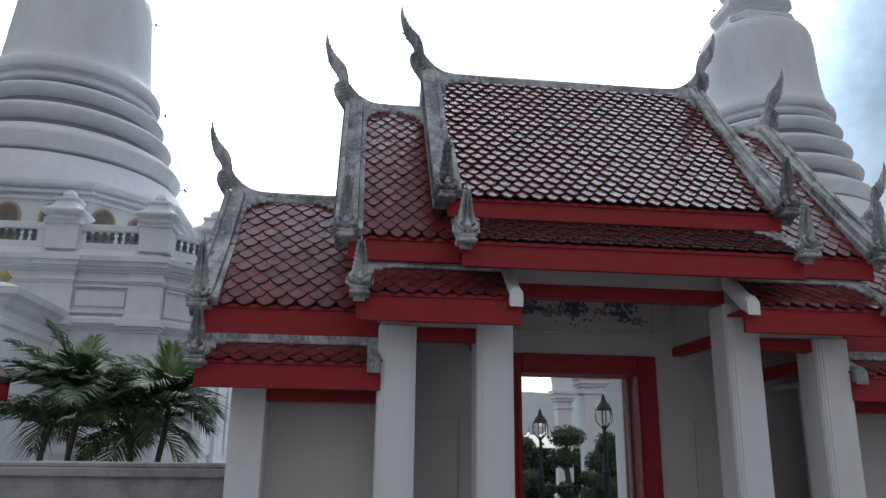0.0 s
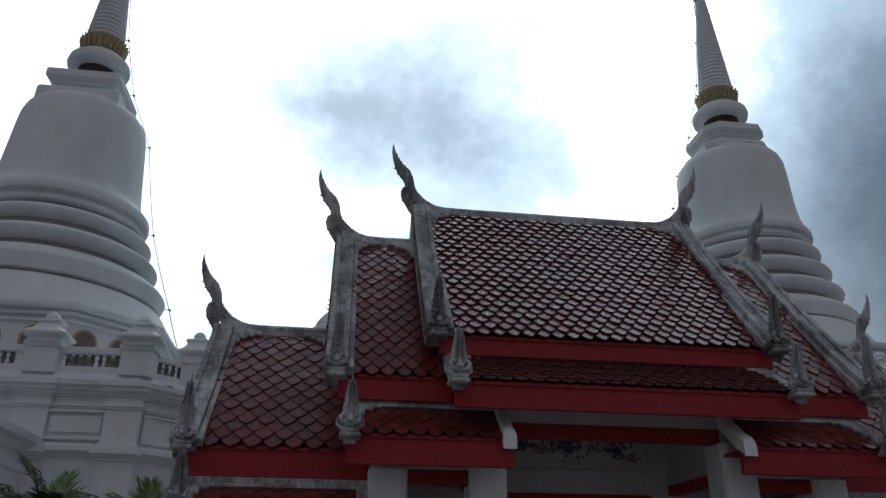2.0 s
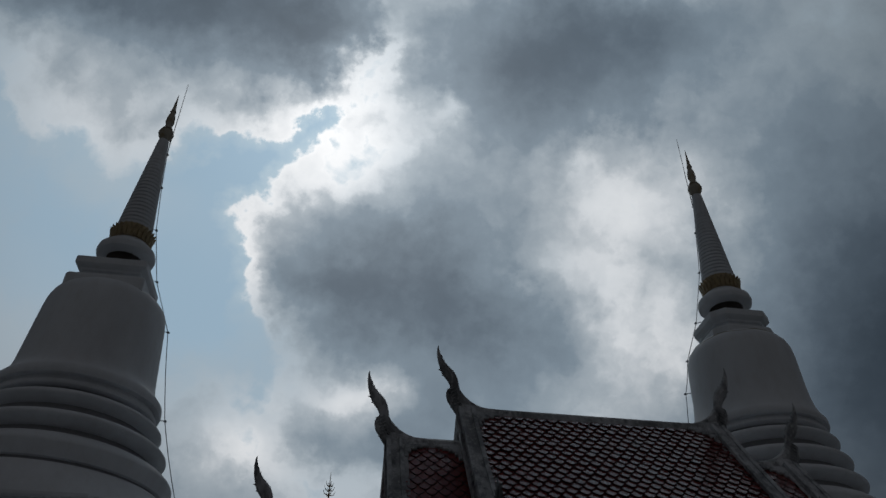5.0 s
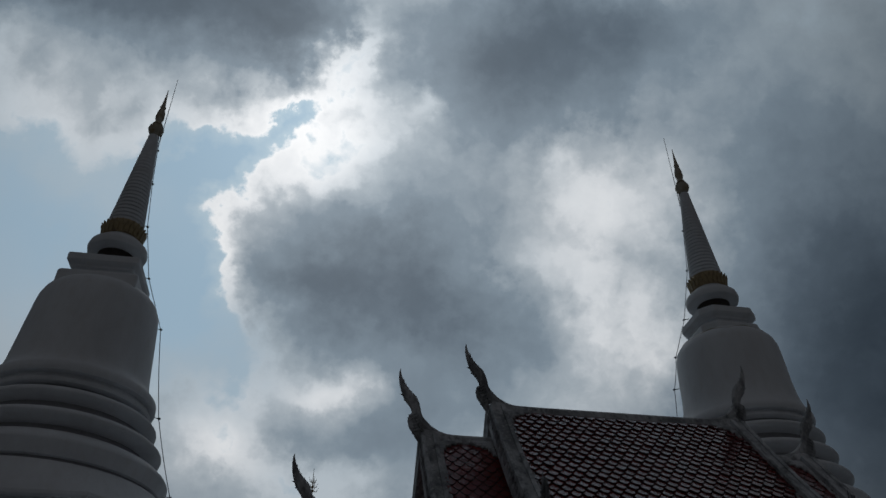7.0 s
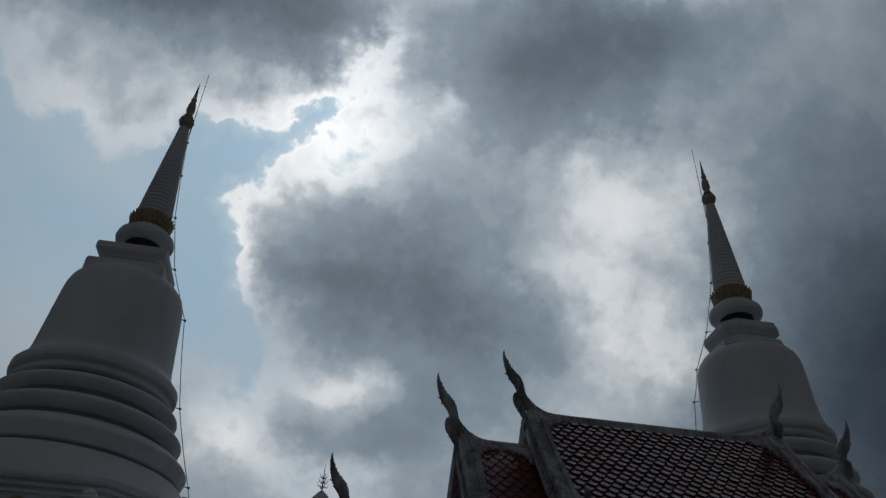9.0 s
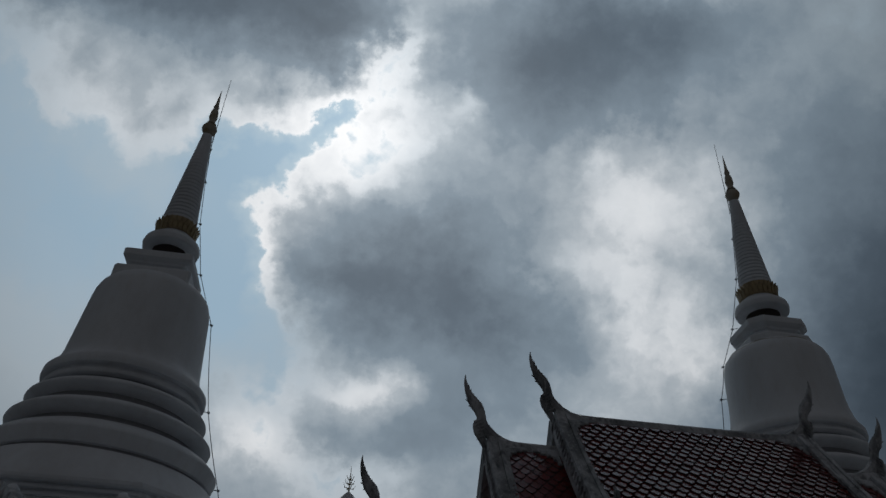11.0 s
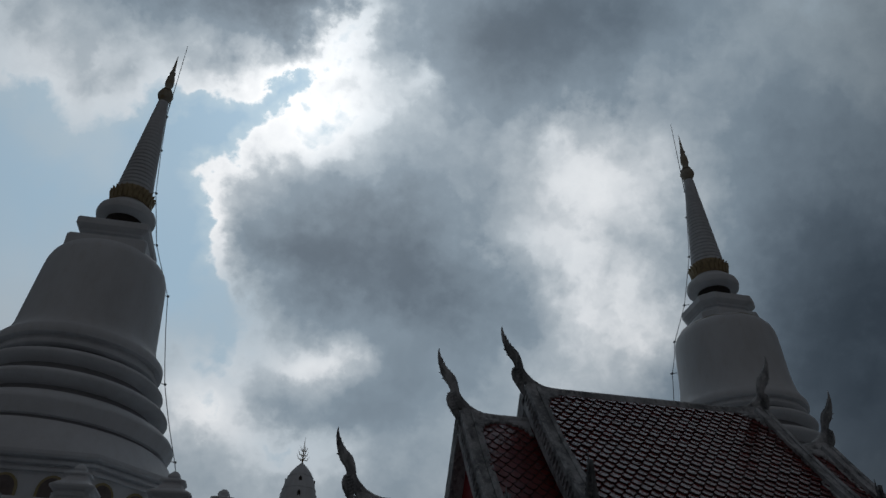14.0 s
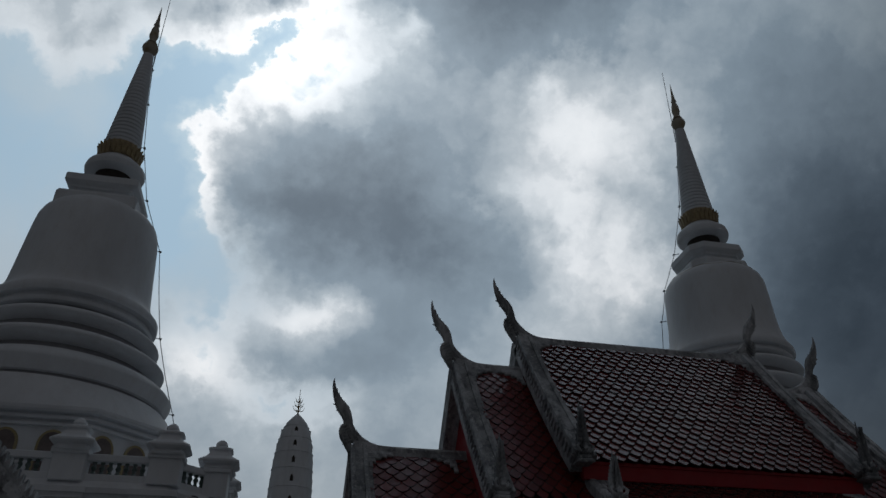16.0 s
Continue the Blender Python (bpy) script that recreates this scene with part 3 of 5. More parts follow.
def corner_bracket(parent, x, y0, z0, y1, z1, side):
    """The stepped grey scroll laid on the tiles in a roof's upper corner, and the dark band under the ridge."""
    d = Vector((0, y1 - y0, z1 - z0)).normalized()
    o = Vector((0, d.z, -d.y))
    if o.z < 0:
        o = -o
    s = Shape()
    for l, a, b in ((0.34, -0.03, 0.05), (0.25, 0.05, 0.10), (0.17, 0.10, 0.15), (0.09, 0.15, 0.24), (0.05, 0.24, 0.36)):
        lps = []
        for h, cut in ((0.0, 0.0), (0.052, 0.0), (0.062, 0.012)):
            row = []
            for xx, t in ((x, a), (x + side * (l - cut), a), (x + side * (l - cut), b - cut), (x, b - cut)):
                q = Vector((xx, y0, z0)) + d * t + o * h
                row.append(tuple(q))
            lps.append(row)
        s.loops(lps)
    part("corner_scroll", s, GREY, parent)


def skirt_end(parent, x, y0, z0, y1, z1, mat=None, w=0.11):
    """The thick rounded rib that ends a skirt roof, both fronts."""
    for sy in (1, -1):
        s = Shape()
        lps = []
        for t in (0, 0.25, 0.5, 0.75, 1.0, 1.08):
            y, z = lerp(y0, y1, t), lerp(z0, z1, t) + (0.035 if t > 0.9 else 0) + 0.02
            lps.append([(x - w / 2, sy * y, z - 0.10), (x + w / 2, sy * y, z - 0.10), (x + w / 2, sy * y, z + 0.03), (x + w * 0.3, sy * y, z + 0.065), (x - w * 0.3, sy * y, z + 0.065), (x - w / 2, sy * y, z + 0.03)])
        s.loops(lps)
        part("skirt_rib", s, mat or GREY, parent)


gate = thing("gate_pavilion", "white temple gate with stepped red tiled roofs and grey horned finials", "gate")

# tiers: half span of the gable, its inner limit, ridge height, eave, skirt
TIERS = [
    dict(x=1.86, inner=0.0, zr=6.46, eave=(-1.93, 4.02), fas=(-1.89, 3.85, 4.03), skirt=((-1.76, 3.86), (-2.40, 3.43)), sx=(-1.72, 1.72), fas2=(-2.36, 3.21, 3.44), tile=TILE_SMALL, w=0.160, pitch=0.112, horn=1.0),
    dict(x=2.86, inner=1.66, zr=5.95, eave=(-1.94, 3.56), fas=(-1.90, 3.35, 3.57), skirt=((-1.78, 3.31), (-2.24, 2.93)), sx=(1.25, 2.70), fas2=(-2.20, 2.69, 2.94), tile=TILE_FLAT, w=0.160, pitch=0.112, horn=1.0),
    dict(x=4.27, inner=2.60, zr=4.63, eave=(-1.60, 2.88), fas=(-1.56, 2.62, 2.89), skirt=((-1.50, 2.55), (-1.87, 2.30)), sx=(2.48, 4.20), fas2=(-1.83, 2.07, 2.31), tile=TILE_LARGE, w=0.200, pitch=0.122, horn=0.94),
]
for n, T in enumerate(TIERS):
    sides = (0,) if n == 0 else (-1, 1)
    ye, ze = T["eave"]
    for sd in sides:
        def span(a, b):
            return (a, b) if sd >= 0 else (-b, -a)
        x0, x1 = (-T["x"], T["x"]) if sd == 0 else span(T["inner"], T["x"])
        roof_plane(gate, x0 + 0.02, x1 - 0.02, -0.10, T["zr"] - 0.14, ye, ze, T["tile"], T["w"], T["pitch"])
        ridge(gate, x0 - (0.06 if sd <= 0 else 0), x1 + (0.06 if sd >= 0 else 0), T["zr"], sd <= 0, sd >= 0)
        fascia(gate, x0 + (0.03 if sd <= 0 else -0.1), x1 - (0.03 if sd >= 0 else -0.1), T["fas"][0], T["fas"][1], T["fas"][2] + 0.035)
        (ya, za), (yb, zb) = T["skirt"]
        sx0, sx1 = T["sx"] if sd == 0 else span(*T["sx"])
        roof_plane(gate, sx0, sx1, ya, za, yb, zb, T["tile"], T["w"], T["pitch"] * 0.8)
        moulding(gate, sx0, sx1, ya - 0.02, za + 0.03)
        fascia(gate, sx0 - (0.11 if n == 1 and sd > 0 else 0.02), sx1 + (0.11 if n == 1 and sd < 0 else 0.02), T["fas2"][0], T["fas2"][1], T["fas2"][2] + 0.03)
        for e in ((-1, 1) if sd == 0 else (sd,)):
            gx = e * T["x"]
            wide = 0.20
            barge(gate, gx + e * 0.0, wide, -0.05, T["zr"] - 0.10, ye - 0.02, ze + 0.03, e)
            part("horn_finial", horn(T["horn"], e), GREY, gate, "grey carved swan-necked roof horn", smooth=False, at=pose(gx + e * 0.10, 0, T["zr"] + 0.02))
            tail = naga_tail(0.66).mesh("tail_finial", GREY)
            part("tail_finial", tail, GREY, gate, "grey carved flame finial", at=pose(gx, ye - 0.05, ze + 0.06))
            sxe = e * (max(abs(sx0), abs(sx1)))
            skirt_end(gate, sxe, ya, za, yb, zb)
            part("tail_finial", naga_tail(0.52).mesh("tail_finial", GREY), GREY, gate, "grey carved flame finial", at=pose(sxe, yb - 0.04, zb + 0.06))
            corner_bracket(gate, gx - e * 0.13, -0.10, T["zr"] - 0.14, ye, ze, -e)
            corner_bracket(gate, sxe - e * 0.05, ya, za, yb, zb, -e)
            # red boarded gable, set back under the bargeboards
            s = Shape()
            for sy in (1, -1):
                s.extrude([(0, T["zr"] - 0.15), (sy * ye * 0.92, ze + 0.02), (sy * ye * 0.92, ze - 0.15), (0, ze - 0.15)], "x", gx - e * 0.14, gx - e * 0.08)
            part("gable", s, RED, gate, "red boarded gable")
        if sd != 0:
            corner_bracket(gate, sd * (T["inner"] + (0.30 if n == 1 else 0.36)), -0.10, T["zr"] - 0.14, ye, ze, sd)
            inner_x = sd * T["sx"][0]
            skirt_end(gate, inner_x - sd * (0.05 if n == 1 else -0.05), ya, za, yb, zb, COLUMN if n == 1 else GREY, 0.13)

# walls: the cross wall with its doorway, the piers and beams
for sd in (-1, 1):
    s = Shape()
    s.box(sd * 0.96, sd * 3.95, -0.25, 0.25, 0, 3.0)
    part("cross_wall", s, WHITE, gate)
    s = Shape()   # raised frame of the blind panel
    for a, b, c, d in ((1.42, 1.47, 0.5, 1.93), (2.10, 2.15, 0.5, 1.93), (1.47, 2.10, 1.88, 1.93), (1.47, 2.10, 0.5, 0.55)):
        s.box(sd * a, sd * b, -0.275, -0.245, c, d, 0.006)
    part("panel_frame", s, WHITE, gate)
    for a, b in ((1.14, 1.50), (2.12, 2.48)):
        s = Shape()
        h = 3.06 if a < 2 else 2.72
        s.box(sd * a, sd * b, -1.795, -1.42, 0.35, h, 0.006)   # stepped arrises
        s.box(sd * (a + 0.022), sd * (b - 0.022), -1.810, -1.790, 0.35, h - 0.004, 0.004)
        s.box(sd * (a + 0.050), sd * (b - 0.050), -1.824, -1.80, 0.35, h - 0.008, 0.004)
        s.box(sd * (a - 0.008), sd * (b + 0.008), -1.77, -1.45, 0.35, h - 0.004, 0.004)
        s.box(sd * (a - 0.06), sd * (b + 0.06), -1.88, -1.36, 0.0, 0.22, 0.02)
        s.box(sd * (a - 0.03), sd * (b + 0.03), -1.85, -1.39, 0.22, 0.36, 0.02)
        part("column", s, COLUMN, gate, "square white plastered column")
        s = Shape()
        s.box(sd * a, sd * b, 1.42, 1.81, 0.0, h, 0.01)
        part("column", s, COLUMN, gate, "square white plastered column")
    s = Shape()   # red tie beams
    s.box(sd * 1.50, sd * 2.12, -1.74, -1.60, 2.58, 2.715, 0.006)
    part("beam", s, RED, gate, "red painted beam")
    s = Shape()
    s.box(sd * 1.20, sd * 1.34, -1.42, -0.25, 2.69, 2.80, 0.006)
    part("beam", s, RED, gate, "red painted beam")
    s = Shape()
    s.box(sd * 2.18, sd * 2.32, -1.42, -0.25, 2.40, 2.54, 0.006)
    part("beam", s, RED, gate, "red painted beam")
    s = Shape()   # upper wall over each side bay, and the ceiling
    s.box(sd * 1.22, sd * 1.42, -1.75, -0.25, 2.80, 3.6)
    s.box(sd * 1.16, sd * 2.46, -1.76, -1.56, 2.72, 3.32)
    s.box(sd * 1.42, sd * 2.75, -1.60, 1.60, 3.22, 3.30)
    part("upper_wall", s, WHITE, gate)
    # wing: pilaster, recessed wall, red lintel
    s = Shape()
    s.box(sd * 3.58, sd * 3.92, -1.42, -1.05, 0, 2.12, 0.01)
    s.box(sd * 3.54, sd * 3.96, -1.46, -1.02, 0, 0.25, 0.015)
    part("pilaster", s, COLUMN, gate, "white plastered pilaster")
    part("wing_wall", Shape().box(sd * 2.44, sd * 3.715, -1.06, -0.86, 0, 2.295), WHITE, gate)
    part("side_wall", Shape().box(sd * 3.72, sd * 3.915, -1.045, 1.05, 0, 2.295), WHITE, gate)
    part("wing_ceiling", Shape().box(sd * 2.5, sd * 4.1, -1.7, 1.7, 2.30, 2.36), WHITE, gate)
    s = Shape()
    s.box(sd * 2.48, sd * 3.58, -1.40, -1.22, 1.98, 2.10, 0.006)
    part("beam", s, RED, gate, "red painted beam")

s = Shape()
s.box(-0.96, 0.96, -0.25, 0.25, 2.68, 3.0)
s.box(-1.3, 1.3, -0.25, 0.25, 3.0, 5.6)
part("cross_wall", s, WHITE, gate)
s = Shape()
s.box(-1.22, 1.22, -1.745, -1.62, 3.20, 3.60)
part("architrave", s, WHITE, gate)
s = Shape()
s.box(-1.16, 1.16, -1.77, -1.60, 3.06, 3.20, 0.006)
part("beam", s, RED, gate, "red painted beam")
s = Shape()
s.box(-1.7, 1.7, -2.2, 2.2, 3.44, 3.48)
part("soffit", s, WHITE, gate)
s = Shape()   # moulded frame round the painted panel
for a, b, c, d in ((-1.0, 1.0, 2.93, 2.97), (-1.0, 1.0, 3.36, 3.40), (-1.0, -0.96, 2.97, 3.36), (0.96, 1.0, 2.97, 3.36)):
    s.box(a, b, -0.285, -0.245, c, d, 0.006)
part("panel_frame", s, WHITE, gate)
s = Shape()
for a, b, c, d in ((-0.96, -0.72, 0, 2.68), (0.72, 0.96, 0, 2.68), (-0.72, 0.72, 2.45, 2.68)):
    s.box(a, b, -0.31, 0.26, c, d, 0.01)
for a, b, c, d in ((-0.78, -0.74, 0, 2.46), (0.74, 0.78, 0, 2.46)):
    s.box(a, b, -0.335, -0.30, c, d, 0.006)
part("door_frame", s, RED, gate, "red painted door frame")
for sd in (-1, 1):
    leaf = part("door_leaf", Shape().box(sd * 0.74, sd * 1.42, 0.275, 0.325, 0.05, 2.44, 0.006), RED, gate, "red panelled door leaf, folded back")
    part("door_stop", Shape().box(sd * 0.69, sd * 0.719, 0.02, 0.07, 0.0, 2.44, 0.004), CONCRETE, gate, "grey strip in the door reveal")
rnd = random.Random(5)
for cx, cz, sp, mt, count in ((-0.60, 3.25, 0.15, PAINTED, 90), (-0.04, 3.27, 0.17, PAINTED, 110), (-0.04, 3.19, 0.30, PAINTED, 60), (0.57, 3.28, 0.20, PAINTED, 110), (0.60, 3.16, 0.09, PAINTED, 30), (-0.34, 3.20, 0.10, PINK, 30), (0.28, 3.22, 0.10, PINK, 30), (0.80, 3.12, 0.10, PINK, 30)):
    s = Shape()
    for i in range(count):
        a, r = rnd.uniform(0, 6.28), sp * rnd.random() ** 0.7
        x, z, q = cx + r * math.cos(a) * 1.15, cz + r * math.sin(a) * 0.62, rnd.uniform(0.012, 0.034)
        t = rnd.uniform(0, 3)
        pts = [(x + q * (1.0 if j % 2 else 0.5) * math.cos(t + j * math.pi / 4), z + q * (0.8 if j % 2 else 0.4) * math.sin(t + j * math.pi / 4)) for j in range(8)]
        s.extrude(pts, "y", -0.2535 - 0.0004 * (i % 5), -0.249)
    part("flower_painting", s, mt, gate, "faded painted flowers")


# ---- boundary wall ----
def boundary(name, x0, x1):
    w = thing(name, "low grey stained concrete boundary wall with a coping", "wall", kind="structure")
    s = Shape()
    s.box(x0, x1, -0.16, 0.16, 0, 1.20)
    part("wall_face", s, CONCRETE, w)
    s = Shape()
    s.box(x0, x1, -0.22, 0.22, 1.20, 1.30, 0.012)
    s.box(x0, x1, -0.19, 0.19, 1.30, 1.36, 0.015)
    part("coping", s, CONCRETE, w)


boundary("boundary_wall_west", -40, -3.95)
boundary("boundary_wall_east", 3.95, 40)


# ---- the two chedis ----
def cut_square(chamfer):
    """Outline of a square with cut corners; the cut grows with the half side."""
    def outline(h):
        c = h * chamfer
        return [(h - c, -h), (h, -h + c), (h, h - c), (h - c, h), (-h + c, h), (-h, h - c), (-h, -h + c), (-h + c, -h)]
    return outline


def torus_rows(z0, z1, r, bulge, n=7):
    return [(r + bulge * math.sin(math.pi * i / n), lerp(z0, z1, i / n)) for i in range(n + 1)]


def finial(s, x, y, z, k=1.0):
    """A bell-shaped cap on a post, with a stepped neck and a bud."""
    rows = [(0.40, 0.0), (0.42, 0.05), (0.37, 0.08), (0.37, 0.13), (0.45, 0.17), (0.50, 0.22), (0.50, 0.27), (0.44, 0.32), (0.33, 0.40), (0.27, 0.50), (0.25, 0.56), (0.30, 0.60), (0.30, 0.64), (0.20, 0.68), (0.13, 0.72), (0.15, 0.77), (0.12, 0.84), (0.05, 0.92)]
    s.plan(lambda q: [(x + u, y + w) for u, w in cut_square(0.22)(q)], [(r * k, z + h * k) for r, h in rows])


# the two towers have the same parts but not the same mouldings; rows of (radius, height)
WEST = dict(
    bell=[(2.85, 14.5), (3.1, 14.55), (3.13, 14.6), (3.13, 14.7), (3.06, 14.74), (3.0, 14.76), (3.0, 14.92), (3.22, 14.95), (3.25, 15.05), (3.24, 15.27), (3.13, 15.4), (2.96, 15.58), (2.84, 15.85), (2.77, 16.15), (2.71, 16.8), (2.65, 17.5), (2.59, 18.2), (2.53, 18.9), (2.47, 19.35), (2.37, 19.64), (2.2, 19.86), (1.95, 20.04), (1.5, 20.14), (0.8, 20.16)],
    rings=[(13.70, 14.40, 2.96, 0.54), (12.71, 13.45, 3.32, 0.57)],
    band=[(3.4, 12.50), (3.65, 12.48), (4.0, 12.30), (4.26, 12.08), (4.35, 11.94), (4.35, 11.88), (4.18, 11.42), (4.06, 11.38), (3.8, 11.36)],
    skirt=[(5.12, 9.86), (5.06, 10.02), (4.86, 10.35), (4.62, 10.72), (4.42, 11.05), (4.26, 11.22), (4.1, 11.26), (3.8, 11.28)],
    core=[(4.1, 11.2), (3.95, 11.9), (3.6, 12.4), (3.45, 12.62), (3.3, 13.0), (3.14, 13.58), (2.98, 14.0), (2.85, 14.5), (2.8, 14.9)],
    cable=[(0.3, 30.3), (0.36, 29.3), (0.58, 27.1), (0.92, 24.5), (1.60, 21.7), (2.66, 19.3), (3.46, 15.2), (4.58, 12.05), (5.35, 10.0), (6.2, 9.0), (6.9, 8.3)],
    up=0.0, corner=0.05, slab=1.64)
EAST = dict(
    bell=[(2.5, 15.2), (2.76, 15.26), (2.82, 15.32), (2.82, 15.42), (2.72, 15.46), (2.72, 15.56), (2.92, 15.59), (2.96, 15.66), (2.95, 15.84), (2.86, 15.98), (2.74, 16.2), (2.64, 16.5), (2.56, 16.95), (2.5, 17.6), (2.47, 18.4), (2.44, 19.1), (2.4, 19.55), (2.3, 19.85), (2.12, 20.08), (1.9, 20.26), (1.5, 20.36), (0.8, 20.38)],
    rings=[(14.51, 15.13, 2.63, 0.50), (13.55, 14.24, 2.87, 0.53), (12.56, 13.28, 3.13, 0.57)],
    band=[(3.2, 12.34), (3.45, 12.32), (3.75, 12.16), (3.98, 11.98), (4.07, 11.85), (4.07, 11.78), (3.92, 11.36), (3.8, 11.32), (3.5, 11.3)],
    skirt=[(4.9, 9.86), (4.82, 10.02), (4.6, 10.35), (4.35, 10.75), (4.15, 11.05), (4.0, 11.22), (3.88, 11.28), (3.6, 11.32)],
    core=[(3.9, 11.2), (3.7, 11.9), (3.35, 12.3), (3.25, 12.46), (3.1, 13.0), (2.92, 13.42), (2.82, 13.9), (2.7, 14.4), (2.6, 14.9), (2.55, 15.5)],
    cable=[(0.25, 30.3), (0.30, 29.4), (0.52, 27.6), (0.82, 25.0), (1.55, 22.1), (2.36, 20.1), (2.75, 18.4), (3.1, 15.7), (3.5, 14.0), (4.3, 12.0), (5.2, 10.0), (6.2, 9.0), (6.9, 8.3)],
    up=0.2, corner=0.36, slab=1.60)
WIDER = Matrix.Diagonal((1.105, 1.105, 1.0, 1.0))


def chedi(cx, cy, wire_side, label, own):
    def lift(rows):
        """The crowning parts of the east tower sit a little higher; the tips are level."""
        return [(r, z + own["up"] * max(0.0, min(1.0, (30.0 - z) / 5.0))) for r, z in rows]

    c = thing("chedi", label, "pagoda", "two chedis behind the gate", at=pose(cx, cy, 0))
    sq = cut_square(0.20)
    # high base, storey by storey
    s = Shape()
    s.plan(sq, [(7.0, 0), (7.0, 0.6), (6.85, 0.7), (6.5, 0.9), (6.4, 1.2), (6.4, 4.75), (6.5, 4.85), (6.62, 4.95), (6.62, 5.08), (6.5, 5.15), (6.4, 5.2), (6.4, 6.10), (6.45, 6.11), (6.45, 6.16), (6.5, 6.17), (6.5, 6.25), (6.44, 6.26), (6.44, 6.30), (6.4, 6.31), (6.4, 6.44), (6.46, 6.45), (6.46, 6.50), (6.54, 6.51), (6.54, 6.57), (6.64, 6.60), (6.66, 6.70), (6.76, 6.72), (6.78, 6.86), (6.68, 6.9), (6.6, 7.0), (6.5, 7.1)])
    part("base", s, CHEDI, c, at=WIDER)
    # pilasters and sunk panels of the base, face by face
    for q in range(4):
        m = pose(0, 0, 0, 0, 0, 90 * q)
        for px in (-5.0, -2.8, 2.8, 5.0):
            s = Shape()
            rows = [(0.0, 1.2), (0.0, 4.69)]
            for z0, z1, out in ((4.70, 4.78, 0.05), (4.78, 4.86, 0.12), (4.86, 5.0, 0.22), (5.0, 5.10, 0.17), (5.10, 5.2, 0.05), (5.21, 6.09, 0.0), (6.10, 6.16, 0.05), (6.16, 6.25, 0.10), (6.25, 6.30, 0.05), (6.31, 6.43, 0.0), (6.44, 6.50, 0.06), (6.50, 6.57, 0.12), (6.57, 6.70, 0.22), (6.70, 6.86, 0.30)):
                rows += [(out, z0 + 0.004), (out, z1 - 0.004)]
            s.plan(lambda q: [(px - 0.42 - q * 0.6, -6.55 - q), (px + 0.42 + q * 0.6, -6.55 - q), (px + 0.42 + q * 0.6, -6.3), (px - 0.42 - q * 0.6, -6.3)], rows)
            part("pilaster", s, CHEDI, c, at=m @ WIDER)
        for px in (-3.9, 0.0, 3.9):
            s = Shape()
            w = 0.82
            for a, b, z0, z1 in ((px - w, px + w, 6.0, 6.08), (px - w, px + w, 5.25, 5.33), (px - w, px - w + 0.08, 5.33, 6.0), (px + w - 0.08, px + w, 5.33, 6.0)):
                s.box(a, b, -6.52, -6.39, z0, z1, 0.01)
            s.box(px - w + 0.2, px + w - 0.2, -6.47, -6.39, 5.45, 5.9, 0.015)
            part("panel", s, CHEDI, c, at=m @ WIDER)
            # arched blind niche lower down
            s = Shape()
            arc = [(px + 0.75 * math.cos(math.pi * i / 14), 3.3 + 0.75 * math.sin(math.pi * i / 14)) for i in range(15)]
            s.extrude([(px + 0.75, 1.4)] + arc + [(px - 0.75, 1.4)], "y", -6.46, -6.39)
            part("arched_panel", s, CHEDI, c, at=m @ WIDER)
        # cut corner
        m2 = pose(0, 0, 0, 0, 0, 45 + 90 * q)
        d = 6.4 * (2 - 0.2) / math.sqrt(2)
        s = Shape()
        for a, b, z0, z1 in ((-0.5, 0.5, 6.0, 6.08), (-0.5, 0.5, 5.25, 5.33), (-0.5, -0.43, 5.33, 6.0), (0.43, 0.5, 5.33, 6.0)):
            s.box(a, b, -d - 0.07, -d + 0.01, z0, z1, 0.012)
        part("panel", s, CHEDI, c, at=m2 @ WIDER)
    # balustrade of the terrace
    for q in range(4):
        m = pose(0, 0, 0, 0, 0, 90 * q)
        for px in (-5.15, -2.8, 0.0, 2.8, 5.15):
            s = Shape()
            s.box(px - 0.40, px + 0.40, -6.70, -6.05, 7.05, 7.90, 0.02)
            s.box(px - 0.46, px + 0.46, -6.76, -5.99, 7.78, 7.90, 0.02)
            finial(s, px, -6.38, 7.88, 1.10)
            part("post", s, CHEDI, c, at=m @ WIDER)
        for px in (-3.975, -1.4, 1.4, 3.975):
            s = Shape()
            s.box(px - 0.98, px + 0.98, -6.5, -6.2, 7.05, 7.30, 0.015)
            s.box(px - 0.98, px + 0.98, -6.52, -6.18, 7.66, 7.86, 0.02)
            s.box(px - 0.98, px - 0.74, -6.48, -6.22, 7.30, 7.66)
            s.box(px + 0.74, px + 0.98, -6.48, -6.22, 7.30, 7.66)
            part("railing", s, CHEDI, c, at=m @ WIDER)
            for i in range(7):
                s = Shape()
                x = px - 0.60 + 0.20 * i
                s.lathe([(0.06, 7.30), (0.07, 7.34), (0.04, 7.40), (0.075, 7.50), (0.04, 7.58), (0.065, 7.66)], 8, x, -6.35)
                part("baluster", s, CERAMIC, c, "grey-green glazed baluster" if i == 0 else "", at=m @ WIDER)
        m2 = pose(0, 0, 0, 0, 0, 45 + 90 * q)
        d = 6.35 * (2 - 0.2) / math.sqrt(2)
        s = Shape()
        s.box(-0.7, 0.7, -d - 0.12, -d + 0.15, 7.05, 7.30)
        s.box(-0.7, 0.7, -d - 0.14, -d + 0.15, 7.66, 7.86, 0.02)
        part("railing", s, CHEDI, c, at=m2 @ WIDER)
        for i in range(5):
            s = Shape()
            s.lathe([(0.06, 7.30), (0.07, 7.34), (0.04, 7.40), (0.075, 7.50), (0.04, 7.58), (0.065, 7.66)], 8, -0.4 + 0.2 * i, -d)
            part("baluster", s, CERAMIC, c, at=m2 @ WIDER)
